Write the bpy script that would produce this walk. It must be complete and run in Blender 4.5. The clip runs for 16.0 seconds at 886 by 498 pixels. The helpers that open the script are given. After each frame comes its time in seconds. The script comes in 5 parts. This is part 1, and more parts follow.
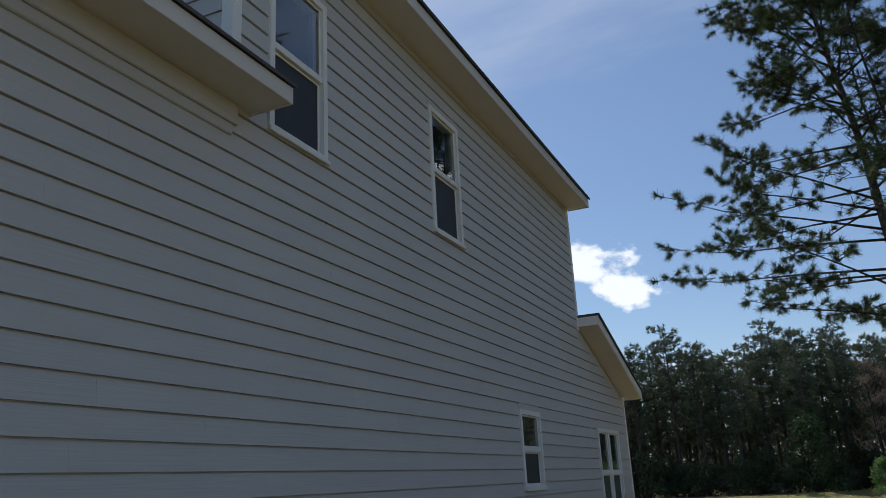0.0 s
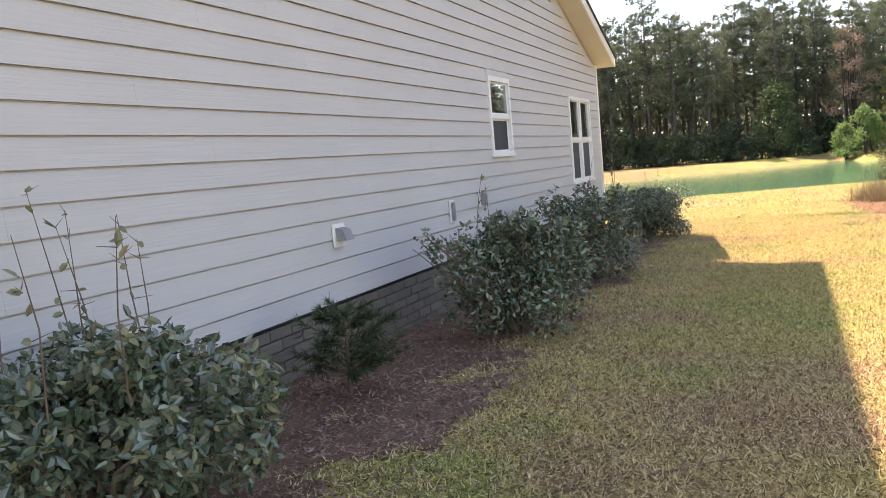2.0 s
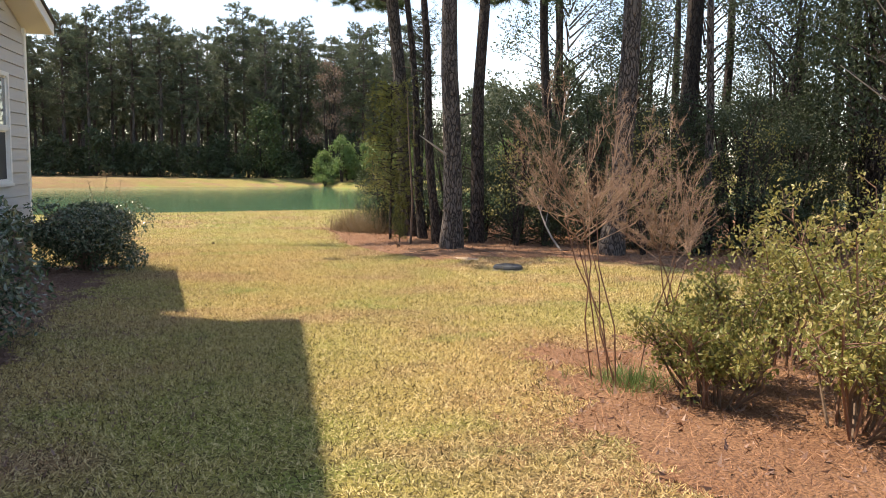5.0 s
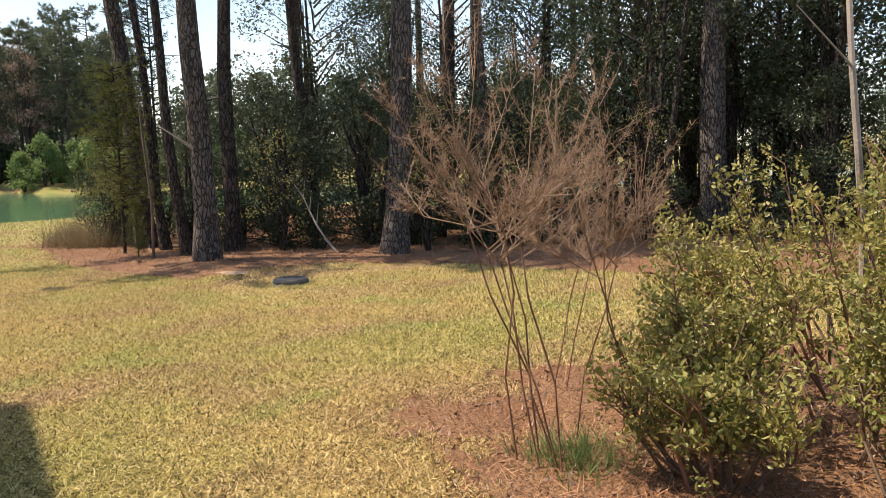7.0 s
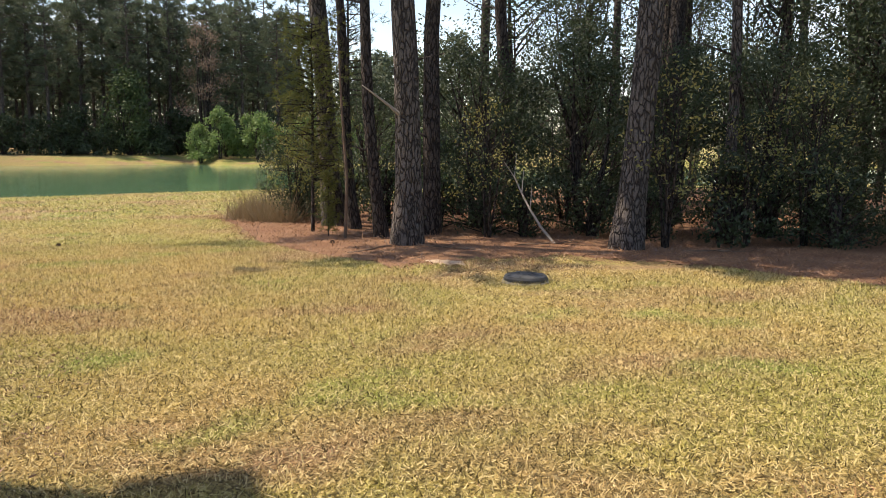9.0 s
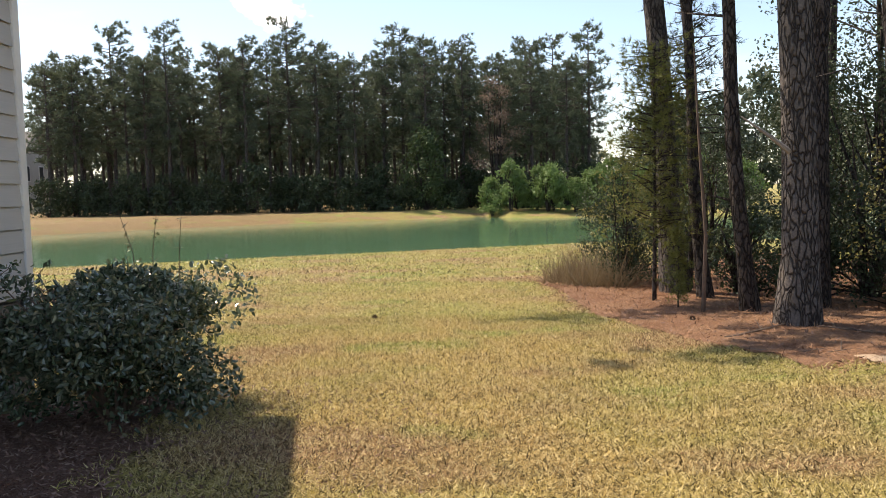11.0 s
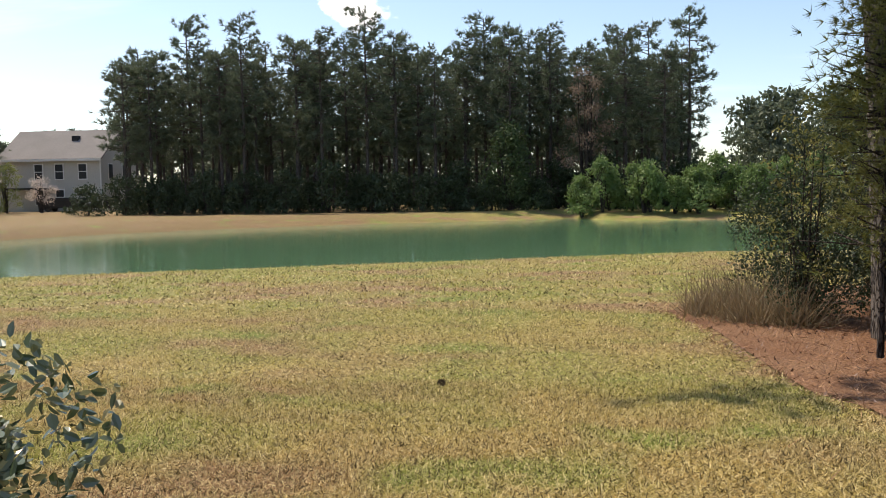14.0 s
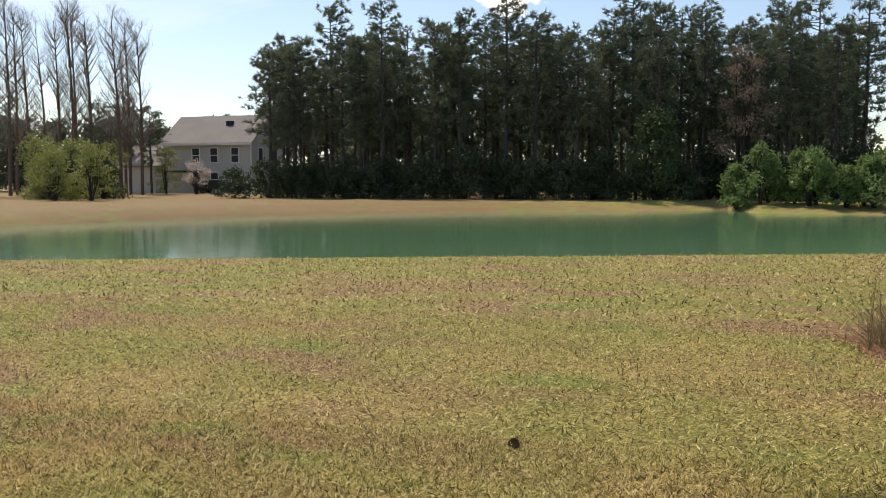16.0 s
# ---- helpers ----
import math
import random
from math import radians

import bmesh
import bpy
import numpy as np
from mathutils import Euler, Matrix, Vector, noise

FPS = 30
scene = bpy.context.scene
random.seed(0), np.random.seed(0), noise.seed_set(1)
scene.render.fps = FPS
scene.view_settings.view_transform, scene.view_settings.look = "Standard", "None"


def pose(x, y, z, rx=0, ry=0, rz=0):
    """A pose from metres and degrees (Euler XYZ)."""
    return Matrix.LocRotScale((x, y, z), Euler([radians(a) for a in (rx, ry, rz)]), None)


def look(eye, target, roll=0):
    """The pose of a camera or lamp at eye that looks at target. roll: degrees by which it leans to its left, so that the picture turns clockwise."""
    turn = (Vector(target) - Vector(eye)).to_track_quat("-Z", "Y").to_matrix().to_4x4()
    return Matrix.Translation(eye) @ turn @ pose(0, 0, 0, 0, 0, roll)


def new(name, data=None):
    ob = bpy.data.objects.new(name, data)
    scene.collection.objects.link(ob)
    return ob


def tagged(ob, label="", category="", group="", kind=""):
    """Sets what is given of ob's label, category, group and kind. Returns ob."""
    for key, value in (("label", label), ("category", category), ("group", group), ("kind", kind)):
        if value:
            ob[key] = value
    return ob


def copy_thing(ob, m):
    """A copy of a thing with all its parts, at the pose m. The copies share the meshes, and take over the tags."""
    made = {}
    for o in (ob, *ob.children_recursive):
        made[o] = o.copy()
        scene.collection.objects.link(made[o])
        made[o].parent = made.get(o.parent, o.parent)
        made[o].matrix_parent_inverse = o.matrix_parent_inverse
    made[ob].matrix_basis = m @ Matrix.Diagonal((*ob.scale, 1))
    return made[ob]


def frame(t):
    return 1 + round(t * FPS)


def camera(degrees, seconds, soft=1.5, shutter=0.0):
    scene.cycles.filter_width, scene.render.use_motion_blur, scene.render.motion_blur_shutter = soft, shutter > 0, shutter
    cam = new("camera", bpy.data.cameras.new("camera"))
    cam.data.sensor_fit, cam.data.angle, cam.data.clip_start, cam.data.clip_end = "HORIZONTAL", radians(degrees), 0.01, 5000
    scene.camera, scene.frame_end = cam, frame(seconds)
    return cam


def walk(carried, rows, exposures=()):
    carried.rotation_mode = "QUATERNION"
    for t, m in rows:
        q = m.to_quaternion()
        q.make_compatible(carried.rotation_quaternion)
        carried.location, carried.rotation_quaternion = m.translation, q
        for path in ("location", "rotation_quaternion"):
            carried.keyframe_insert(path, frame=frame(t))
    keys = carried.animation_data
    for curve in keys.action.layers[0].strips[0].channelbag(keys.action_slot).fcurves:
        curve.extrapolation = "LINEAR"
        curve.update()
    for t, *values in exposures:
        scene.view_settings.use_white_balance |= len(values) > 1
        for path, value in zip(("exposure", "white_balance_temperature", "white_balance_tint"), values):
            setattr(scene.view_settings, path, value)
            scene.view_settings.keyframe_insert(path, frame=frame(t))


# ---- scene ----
cam = camera(58.6, 16.0, 0.9)
PATH = [
    (0, (3.627, -0.887, 1.905), (2.858, 0.867, 2.481), -3.1),
    (0.5, (3.575, -0.821, 1.876), (2.776, 0.966, 2.287), -3.6),
    (1, (3.579, -0.826, 1.814), (2.74, 0.98, 2.007), -4.3),
    (1.5, (3.589, -0.766, 1.77), (2.74, 1.044, 1.729), -5.3),
    (2, (3.558, -0.428, 1.732), (2.764, 1.396, 1.524), -5.1),
    (2.5, (3.565, 0.036, 1.702), (2.847, 1.879, 1.406), -3.1),
    (3, (3.59, 0.541, 1.701), (2.985, 2.409, 1.323), -1.7),
    (3.5, (3.585, 1.098, 1.68), (3.196, 3.024, 1.311), -1.6),
    (4, (3.606, 1.755, 1.663), (3.403, 3.722, 1.366), -0.8),
    (4.5, (3.583, 2.41, 1.628), (3.651, 4.389, 1.349), -0.8),
    (5, (3.69, 3.062, 1.645), (4.121, 5.002, 1.424), 1.0),
    (7.5, (3.68, 5.846, 1.576), (4.746, 7.519, 1.324), -1.5),
    (8, (3.629, 6.488, 1.512), (4.604, 8.217, 1.265), -1.3),
    (8.5, (3.627, 7.149, 1.475), (4.534, 8.912, 1.211), 0.5),
    (9, (3.583, 7.784, 1.408), (4.307, 9.628, 1.135), 0.8),
    (9.5, (3.53, 8.378, 1.465), (3.94, 10.32, 1.219), -0.6),
    (10, (3.395, 9.004, 1.423), (3.528, 10.989, 1.214), -1.6),
    (12.5, (3.126, 12.224, 1.431), (3.131, 14.221, 1.324), -1.1),
    (13, (3.145, 12.865, 1.431), (3.114, 14.861, 1.317), -1.2),
    (13.5, (3.111, 13.432, 1.393), (3.044, 15.427, 1.271), -1.1),
    (14, (3.07, 14.042, 1.365), (2.913, 16.03, 1.221), -0.9),
    (14.5, (3.013, 14.508, 1.334), (2.718, 16.482, 1.204), -1.6),
    (15, (3.027, 14.927, 1.346), (2.665, 16.892, 1.255), -1.9),
    (15.5, (3.139, 15.42, 1.347), (2.674, 17.362, 1.225), -1.7),
    (16, (3.296, 15.889, 1.348), (2.783, 17.814, 1.174), -0.1),
]
walk(cam, [(t, look(eye, target, roll)) for t, eye, target, roll in PATH],
     [(0.0, -0.52, 6000, 9), (0.6, -0.25, 6100, 9), (1.1, 0.6, 6500, 13), (1.5, 1.5, 7000, 15), (2.0, 1.9, 7600, 20), (3.0, 1.72, 7600, 20), (3.5, 1.7, 7600, 19),
      (5.0, 1.05, 7300, 16), (7.5, 0.82, 7300, 15), (10.0, 0.75, 7200, 15), (12.5, 0.62, 7000, 13), (14.5, 0.32, 6900, 12), (16.0, 0.16, 7000, 12)])
SKY_STRENGTH, SUN_STRENGTH = 0.15, 4.5

# ---------------------------------------------------------------- light
SUN_EL, SUN_AZ = 58.3, 53.9          # degrees up, degrees from +y towards -x
world = bpy.data.worlds.new("sky_world")
scene.world = world
world.use_nodes = True
wn, wl = world.node_tree.nodes, world.node_tree.links
wn.clear()
sky = wn.new("ShaderNodeTexSky")
sky.sky_type, sky.sun_disc = "NISHITA", False
sky.sun_elevation, sky.sun_rotation = radians(SUN_EL), radians(360 - SUN_AZ)
sky.air_density, sky.dust_density, sky.ozone_density = 1.0, 0.7, 1.8
wtc = wn.new("ShaderNodeTexCoord")
sep = wn.new("ShaderNodeSeparateXYZ")
wl.new(wtc.outputs["Generated"], sep.inputs[0])
up = wn.new("ShaderNodeMath"); up.operation = "ADD"; up.inputs[1].default_value = 0.18
wl.new(sep.outputs["Z"], up.inputs[0])
flat = wn.new("ShaderNodeVectorMath"); flat.operation = "DIVIDE"
wl.new(wtc.outputs["Generated"], flat.inputs[0])
wl.new(up.outputs[0], flat.inputs[1])


def sky_math(op, a, b, clamp=False):
    n = wn.new("ShaderNodeMath")
    n.operation, n.use_clamp = op, clamp
    for socket, v in zip(n.inputs, (a, b)):
        if isinstance(v, (int, float)):
            socket.default_value = v
        else:
            wl.new(v, socket)
    return n.outputs[0]


def sky_noise(vector, scale, detail, stretch):
    mp = wn.new("ShaderNodeMapping")
    mp.inputs["Scale"].default_value = stretch
    wl.new(vector, mp.inputs[0])
    n = wn.new("ShaderNodeTexNoise")
    n.inputs["Scale"].default_value, n.inputs["Detail"].default_value, n.inputs["Roughness"].default_value = scale, detail, 0.58
    wl.new(mp.outputs[0], n.inputs["Vector"])
    return n.outputs["Fac"]


def sky_step(value, lo, hi, top=1.0):
    r = wn.new("ShaderNodeMapRange")
    r.interpolation_type = "SMOOTHSTEP"
    r.inputs["From Min"].default_value, r.inputs["From Max"].default_value, r.inputs["To Max"].default_value = lo, hi, top
    wl.new(value, r.inputs["Value"])
    return r.outputs[0]


# thin streaks of high cloud, thicker in some parts of the sky
streaks = sky_step(sky_noise(flat.outputs[0], 1.0, 9.0, (0.55, 1.5, 1.0)), 0.50, 0.80, 0.55)
# a group of small fair-weather clouds low over the far woods
billow = sky_noise(wtc.outputs["Generated"], 26.0, 8.0, (1.0, 0.3, 1.5))
puffs = -9.0
for cx, cz, rx, rz in ((-0.178, 0.221, 0.042, 0.024), (-0.215, 0.262, 0.052, 0.030), (-0.300, 0.250, 0.085, 0.022), (-0.42, 0.31, 0.09, 0.03), (0.34, 0.36, 0.08, 0.03)):
    dx = sky_math("DIVIDE", sky_math("SUBTRACT", sep.outputs["X"], cx), rx)
    dz = sky_math("DIVIDE", sky_math("SUBTRACT", sep.outputs["Z"], cz), rz)
    d2 = sky_math("ADD", sky_math("MULTIPLY", dx, dx), sky_math("MULTIPLY", dz, dz))
    body = sky_math("SUBTRACT", 1.0, sky_math("POWER", d2, 0.5))
    puffs = sky_math("MAXIMUM", puffs, body)
puffs = sky_math("ADD", puffs, sky_math("MULTIPLY", sky_math("SUBTRACT", billow, 0.5), 2.6))
ahead = sky_math("GREATER_THAN", sep.outputs["Y"], 0.3)
puffs = sky_math("MULTIPLY", sky_step(puffs, 0.05, 0.55), ahead)
cmix = wn.new("ShaderNodeMixRGB")
cmix.inputs[2].default_value = (6.6, 6.9, 7.3, 1)
wl.new(streaks, cmix.inputs[0])
wl.new(sky.outputs[0], cmix.inputs[1])
cmix2 = wn.new("ShaderNodeMixRGB")
cmix2.inputs[2].default_value = (9.6, 9.6, 9.7, 1)
wl.new(puffs, cmix2.inputs[0])
wl.new(cmix.outputs[0], cmix2.inputs[1])
cmix = cmix2
bg = wn.new("ShaderNodeBackground")
bg.inputs["Strength"].default_value = SKY_STRENGTH
wl.new(cmix.outputs[0], bg.inputs[0])
wout = wn.new("ShaderNodeOutputWorld")
wl.new(bg.outputs[0], wout.inputs[0])
sun_data = bpy.data.lights.new("sun", "SUN")
sun_data.energy, sun_data.angle, sun_data.color = SUN_STRENGTH, radians(0.55), (1.0, 0.91, 0.76)
sun = new("sun", sun_data)
ca, ce = math.cos(radians(SUN_EL)), math.sin(radians(SUN_EL))
sun.matrix_world = look((-math.sin(radians(SUN_AZ)) * ca * 60, math.cos(radians(SUN_AZ)) * ca * 60, ce * 60), (0, 0, 0))

# ---------------------------------------------------------------- materials


def ramp_mix(nt, fac, a, b):
    m = nt.nodes.new("ShaderNodeMixRGB")
    for socket, v in ((m.inputs[1], a), (m.inputs[2], b)):
        if isinstance(v, tuple):
            socket.default_value = (*v, 1)
        else:
            nt.links.new(v, socket)
    if isinstance(fac, float):
        m.inputs[0].default_value = fac
    else:
        nt.links.new(fac, m.inputs[0])
    return m.outputs[0]


def noise_fac(nt, vec, scale, lo=0.35, hi=0.65, detail=5.0, stretch=None):
    if stretch:
        mp = nt.nodes.new("ShaderNodeMapping")
        mp.inputs["Scale"].default_value = stretch
        nt.links.new(vec, mp.inputs[0])
        vec = mp.outputs[0]
    n = nt.nodes.new("ShaderNodeTexNoise")
    n.inputs["Scale"].default_value, n.inputs["Detail"].default_value = scale, detail
    nt.links.new(vec, n.inputs["Vector"])
    r = nt.nodes.new("ShaderNodeMapRange")
    r.inputs["From Min"].default_value, r.inputs["From Max"].default_value = lo, hi
    nt.links.new(n.outputs["Fac"], r.inputs["Value"])
    return r.outputs[0]


def material(name, a, b, big=1.0, fine=20.0, dirt=None, rough=0.8, bump=0.3, bump_d=0.01, stretch=None, vary=None,
             island=False, translucent=0.0, metal=0.0, spec=0.4, coords="world", wear=0.35, vary_amount=0.5):
    """Colours a and b mixed at a large scale, darkened by dirt in fine grain, with relief; vary: a colour by object or island."""
    m = bpy.data.materials.new(name)
    m.use_nodes = True
    nt = m.node_tree
    bs = nt.nodes["Principled BSDF"]
    if coords == "world":
        vec = nt.nodes.new("ShaderNodeNewGeometry").outputs["Position"]
    else:
        vec = nt.nodes.new("ShaderNodeTexCoord").outputs["Object"]
    col = ramp_mix(nt, noise_fac(nt, vec, big), a, b)
    grain = noise_fac(nt, vec, fine, 0.3, 0.7, 6.0, stretch)
    dk = dirt or tuple(v * 0.55 for v in a)
    mm = nt.nodes.new("ShaderNodeMath"); mm.operation = "MULTIPLY"; mm.inputs[1].default_value = wear
    nt.links.new(grain, mm.inputs[0])
    col = ramp_mix(nt, mm.outputs[0], col, dk)
    if vary:
        if island:
            rnd = nt.nodes.new("ShaderNodeNewGeometry").outputs["Random Per Island"]
        else:
            rnd = nt.nodes.new("ShaderNodeObjectInfo").outputs["Random"]
        mv = nt.nodes.new("ShaderNodeMath"); mv.operation = "MULTIPLY"; mv.inputs[1].default_value = vary_amount
        nt.links.new(rnd, mv.inputs[0])
        col = ramp_mix(nt, mv.outputs[0], col, vary)
    nt.links.new(col, bs.inputs["Base Color"])
    bs.inputs["Roughness"].default_value, bs.inputs["Metallic"].default_value = rough, metal
    bs.inputs["Specular IOR Level"].default_value = spec
    if bump:
        bp = nt.nodes.new("ShaderNodeBump")
        bp.inputs["Strength"].default_value, bp.inputs["Distance"].default_value = bump, bump_d
        nt.links.new(grain, bp.inputs["Height"])
        nt.links.new(bp.outputs[0], bs.inputs["Normal"])
    if translucent:
        tr = nt.nodes.new("ShaderNodeBsdfTranslucent")
        nt.links.new(col, tr.inputs[0])
        mx = nt.nodes.new("ShaderNodeMixShader")
        mx.inputs[0].default_value = translucent
        nt.links.new(bs.outputs[0], mx.inputs[1])
        nt.links.new(tr.outputs[0], mx.inputs[2])
        nt.links.new(mx.outputs[0], nt.nodes["Material Output"].inputs["Surface"])
    return m


def lawn_material(name, island):
    """Half-dormant turf: straw, olive and green patches."""
    m = bpy.data.materials.new(name)
    m.use_nodes = True
    nt = m.node_tree
    bs = nt.nodes["Principled BSDF"]
    vec = nt.nodes.new("ShaderNodeNewGeometry").outputs["Position"]
    straw = ramp_mix(nt, noise_fac(nt, vec, 2.2, 0.3, 0.7), (0.59, 0.46, 0.165), (0.50, 0.355, 0.15))
    green = ramp_mix(nt, noise_fac(nt, vec, 3.1, 0.3, 0.7), (0.31, 0.35, 0.075), (0.45, 0.42, 0.12))
    xyz = nt.nodes.new("ShaderNodeSeparateXYZ")
    nt.links.new(vec, xyz.inputs[0])

    def ramp_y(socket, lo, hi, top):
        r = nt.nodes.new("ShaderNodeMapRange")
        r.inputs["From Min"].default_value, r.inputs["From Max"].default_value, r.inputs["To Max"].default_value = lo, hi, top
        nt.links.new(socket, r.inputs["Value"])
        return r.outputs[0]

    def two(op, a, b):
        m2 = nt.nodes.new("ShaderNodeMath")
        m2.operation, m2.use_clamp = op, True
        nt.links.new(a, m2.inputs[0])
        nt.links.new(b, m2.inputs[1])
        return m2.outputs[0]

    # greener towards the pond, brown dry grass on the far bank
    greener = two("ADD", noise_fac(nt, vec, 0.42, 0.42, 0.68, 4.0), ramp_y(xyz.outputs["Y"], 18.0, 27.0, 0.55))
    c = ramp_mix(nt, greener, straw, green)
    c = ramp_mix(nt, noise_fac(nt, vec, 0.6, 0.50, 0.64, 7.0, (0.7, 1.3, 1.0)), c, (0.44, 0.285, 0.155))
    bank = two("MULTIPLY", ramp_y(xyz.outputs["Y"], 38.0, 46.0, 1.0), ramp_y(xyz.outputs["X"], 4.0, -8.0, 0.9))
    c = ramp_mix(nt, bank, c, (0.34, 0.215, 0.105))
    c = ramp_mix(nt, noise_fac(nt, vec, 0.9, 0.57, 0.70, 8.0, (0.8, 1.2, 1.0)), c, (0.29, 0.37, 0.08))
    if island:
        rnd = nt.nodes.new("ShaderNodeNewGeometry").outputs["Random Per Island"]
        r1 = nt.nodes.new("ShaderNodeMapRange")
        r1.inputs["From Min"].default_value, r1.inputs["To Max"].default_value = 0.50, 0.95
        nt.links.new(rnd, r1.inputs["Value"])
        c = ramp_mix(nt, r1.outputs[0], c, (0.80, 0.67, 0.36))
        r2 = nt.nodes.new("ShaderNodeMapRange")
        r2.inputs["From Min"].default_value, r2.inputs["From Max"].default_value, r2.inputs["To Max"].default_value = 0.40, 0.14, 0.92
        nt.links.new(rnd, r2.inputs["Value"])
        c = ramp_mix(nt, r2.outputs[0], c, (0.075, 0.058, 0.026))
    else:
        f = noise_fac(nt, vec, 38.0, 0.35, 0.65, 6.0)
        mm = nt.nodes.new("ShaderNodeMath"); mm.operation = "MULTIPLY"; mm.inputs[1].default_value = 0.85
        nt.links.new(f, mm.inputs[0])
        c = ramp_mix(nt, mm.outputs[0], c, (0.115, 0.08, 0.032))
        bp = nt.nodes.new("ShaderNodeBump")
        bp.inputs["Strength"].default_value, bp.inputs["Distance"].default_value = 0.9, 0.03
        nt.links.new(noise_fac(nt, vec, 55.0, 0.3, 0.7, 6.0), bp.inputs["Height"])
        nt.links.new(bp.outputs[0], bs.inputs["Normal"])
    nt.links.new(c, bs.inputs["Base Color"])
    bs.inputs["Roughness"].default_value, bs.inputs["Specular IOR Level"].default_value = 0.75, 0.25
    if island:
        tr = nt.nodes.new("ShaderNodeBsdfTranslucent")
        nt.links.new(c, tr.inputs[0])
        mx = nt.nodes.new("ShaderNodeMixShader")
        mx.inputs[0].default_value = 0.3
        nt.links.new(bs.outputs[0], mx.inputs[1])
        nt.links.new(tr.outputs[0], mx.inputs[2])
        nt.links.new(mx.outputs[0], nt.nodes["Material Output"].inputs["Surface"])
    return m


def glass_material():
    m = bpy.data.materials.new("window_glass")
    m.use_nodes = True
    bs = m.node_tree.nodes["Principled BSDF"]
    bs.inputs["Base Color"].default_value = (0.85, 0.9, 0.9, 1)
    bs.inputs["Roughness"].default_value, bs.inputs["IOR"].default_value = 0.01, 1.6
    bs.inputs["Transmission Weight"].default_value = 1.0
    return m


def bark_material(name, a, b, dark):
    m = bpy.data.materials.new(name)
    m.use_nodes = True
    nt = m.node_tree
    bs = nt.nodes["Principled BSDF"]
    vec = nt.nodes.new("ShaderNodeTexCoord").outputs["Object"]
    mp = nt.nodes.new("ShaderNodeMapping")
    mp.inputs["Scale"].default_value = (1, 1, 0.32)
    nt.links.new(vec, mp.inputs[0])
    vo = nt.nodes.new("ShaderNodeTexVoronoi")
    vo.feature = "DISTANCE_TO_EDGE"
    vo.inputs["Scale"].default_value = 17.0
    nz = nt.nodes.new("ShaderNodeTexNoise")
    nz.inputs["Scale"].default_value = 9.0
    nt.links.new(mp.outputs[0], nz.inputs["Vector"])
    av = nt.nodes.new("ShaderNodeVectorMath"); av.operation = "MULTIPLY_ADD"
    av.inputs[1].default_value = (0.16, 0.16, 0.16)
    nt.links.new(nz.outputs["Color"], av.inputs[0])
    nt.links.new(mp.outputs[0], av.inputs[2])
    nt.links.new(av.outputs[0], vo.inputs["Vector"])
    r = nt.nodes.new("ShaderNodeMapRange")
    r.inputs["From Max"].default_value = 0.16
    nt.links.new(vo.outputs["Distance"], r.inputs["Value"])
    c = ramp_mix(nt, noise_fac(nt, vec, 4.0), a, b)
    c = ramp_mix(nt, noise_fac(nt, vec, 40.0, 0.3, 0.7), c, tuple(0.7 * v for v in a))
    c = ramp_mix(nt, r.outputs[0], dark, c)
    nt.links.new(c, bs.inputs["Base Color"])
    bs.inputs["Roughness"].default_value, bs.inputs["Specular IOR Level"].default_value = 0.9, 0.2
    bp = nt.nodes.new("ShaderNodeBump")
    bp.inputs["Strength"].default_value, bp.inputs["Distance"].default_value = 1.0, 0.03
    nt.links.new(r.outputs[0], bp.inputs["Height"])
    nt.links.new(bp.outputs[0], bs.inputs["Normal"])
    return m


def water_material():
    m = bpy.data.materials.new("pond_water")
    m.use_nodes = True
    nt = m.node_tree
    bs = nt.nodes["Principled BSDF"]
    vec = nt.nodes.new("ShaderNodeNewGeometry").outputs["Position"]
    c = ramp_mix(nt, noise_fac(nt, vec, 0.06), (0.085, 0.17, 0.095), (0.07, 0.15, 0.085))
    nt.links.new(c, bs.inputs["Base Color"])
    bs.inputs["Roughness"].default_value, bs.inputs["IOR"].default_value = 0.07, 1.33
    bp = nt.nodes.new("ShaderNodeBump")
    bp.inputs["Strength"].default_value, bp.inputs["Distance"].default_value = 0.22, 0.012
    nt.links.new(noise_fac(nt, vec, 3.5, 0.2, 0.8, 3.0, (1.0, 1.8, 1.0)), bp.inputs["Height"])
    nt.links.new(bp.outputs[0], bs.inputs["Normal"])
    return m


M_LAWN, M_BLADE = lawn_material("lawn", False), lawn_material("grass_blade", True)
M_BANK = material("bank_grass", (0.33, 0.22, 0.10), (0.27, 0.20, 0.085), 0.25, 6, rough=0.9, bump=0.8, bump_d=0.06)
M_STRAW = material("pine_straw", (0.27, 0.13, 0.062), (0.36, 0.20, 0.105), 1.4, 45, (0.10, 0.045, 0.025), 0.9, 0.9, 0.03, wear=0.75)
M_NEEDLE = material("dry_needle", (0.47, 0.24, 0.12), (0.60, 0.37, 0.21), 2, 30, rough=0.7, bump=0, vary=(0.13, 0.06, 0.035), island=True, vary_amount=1.0)
M_MULCH = material("old_mulch", (0.19, 0.098, 0.064), (0.25, 0.14, 0.095), 1.5, 50, (0.075, 0.045, 0.034), 0.95, 1.0, 0.03, wear=0.6)
M_DRYLEAF = material("dry_leaf", (0.16, 0.085, 0.06), (0.25, 0.14, 0.10), 3, 30, rough=0.7, bump=0, vary=(0.36, 0.25, 0.19), island=True, vary_amount=0.7)
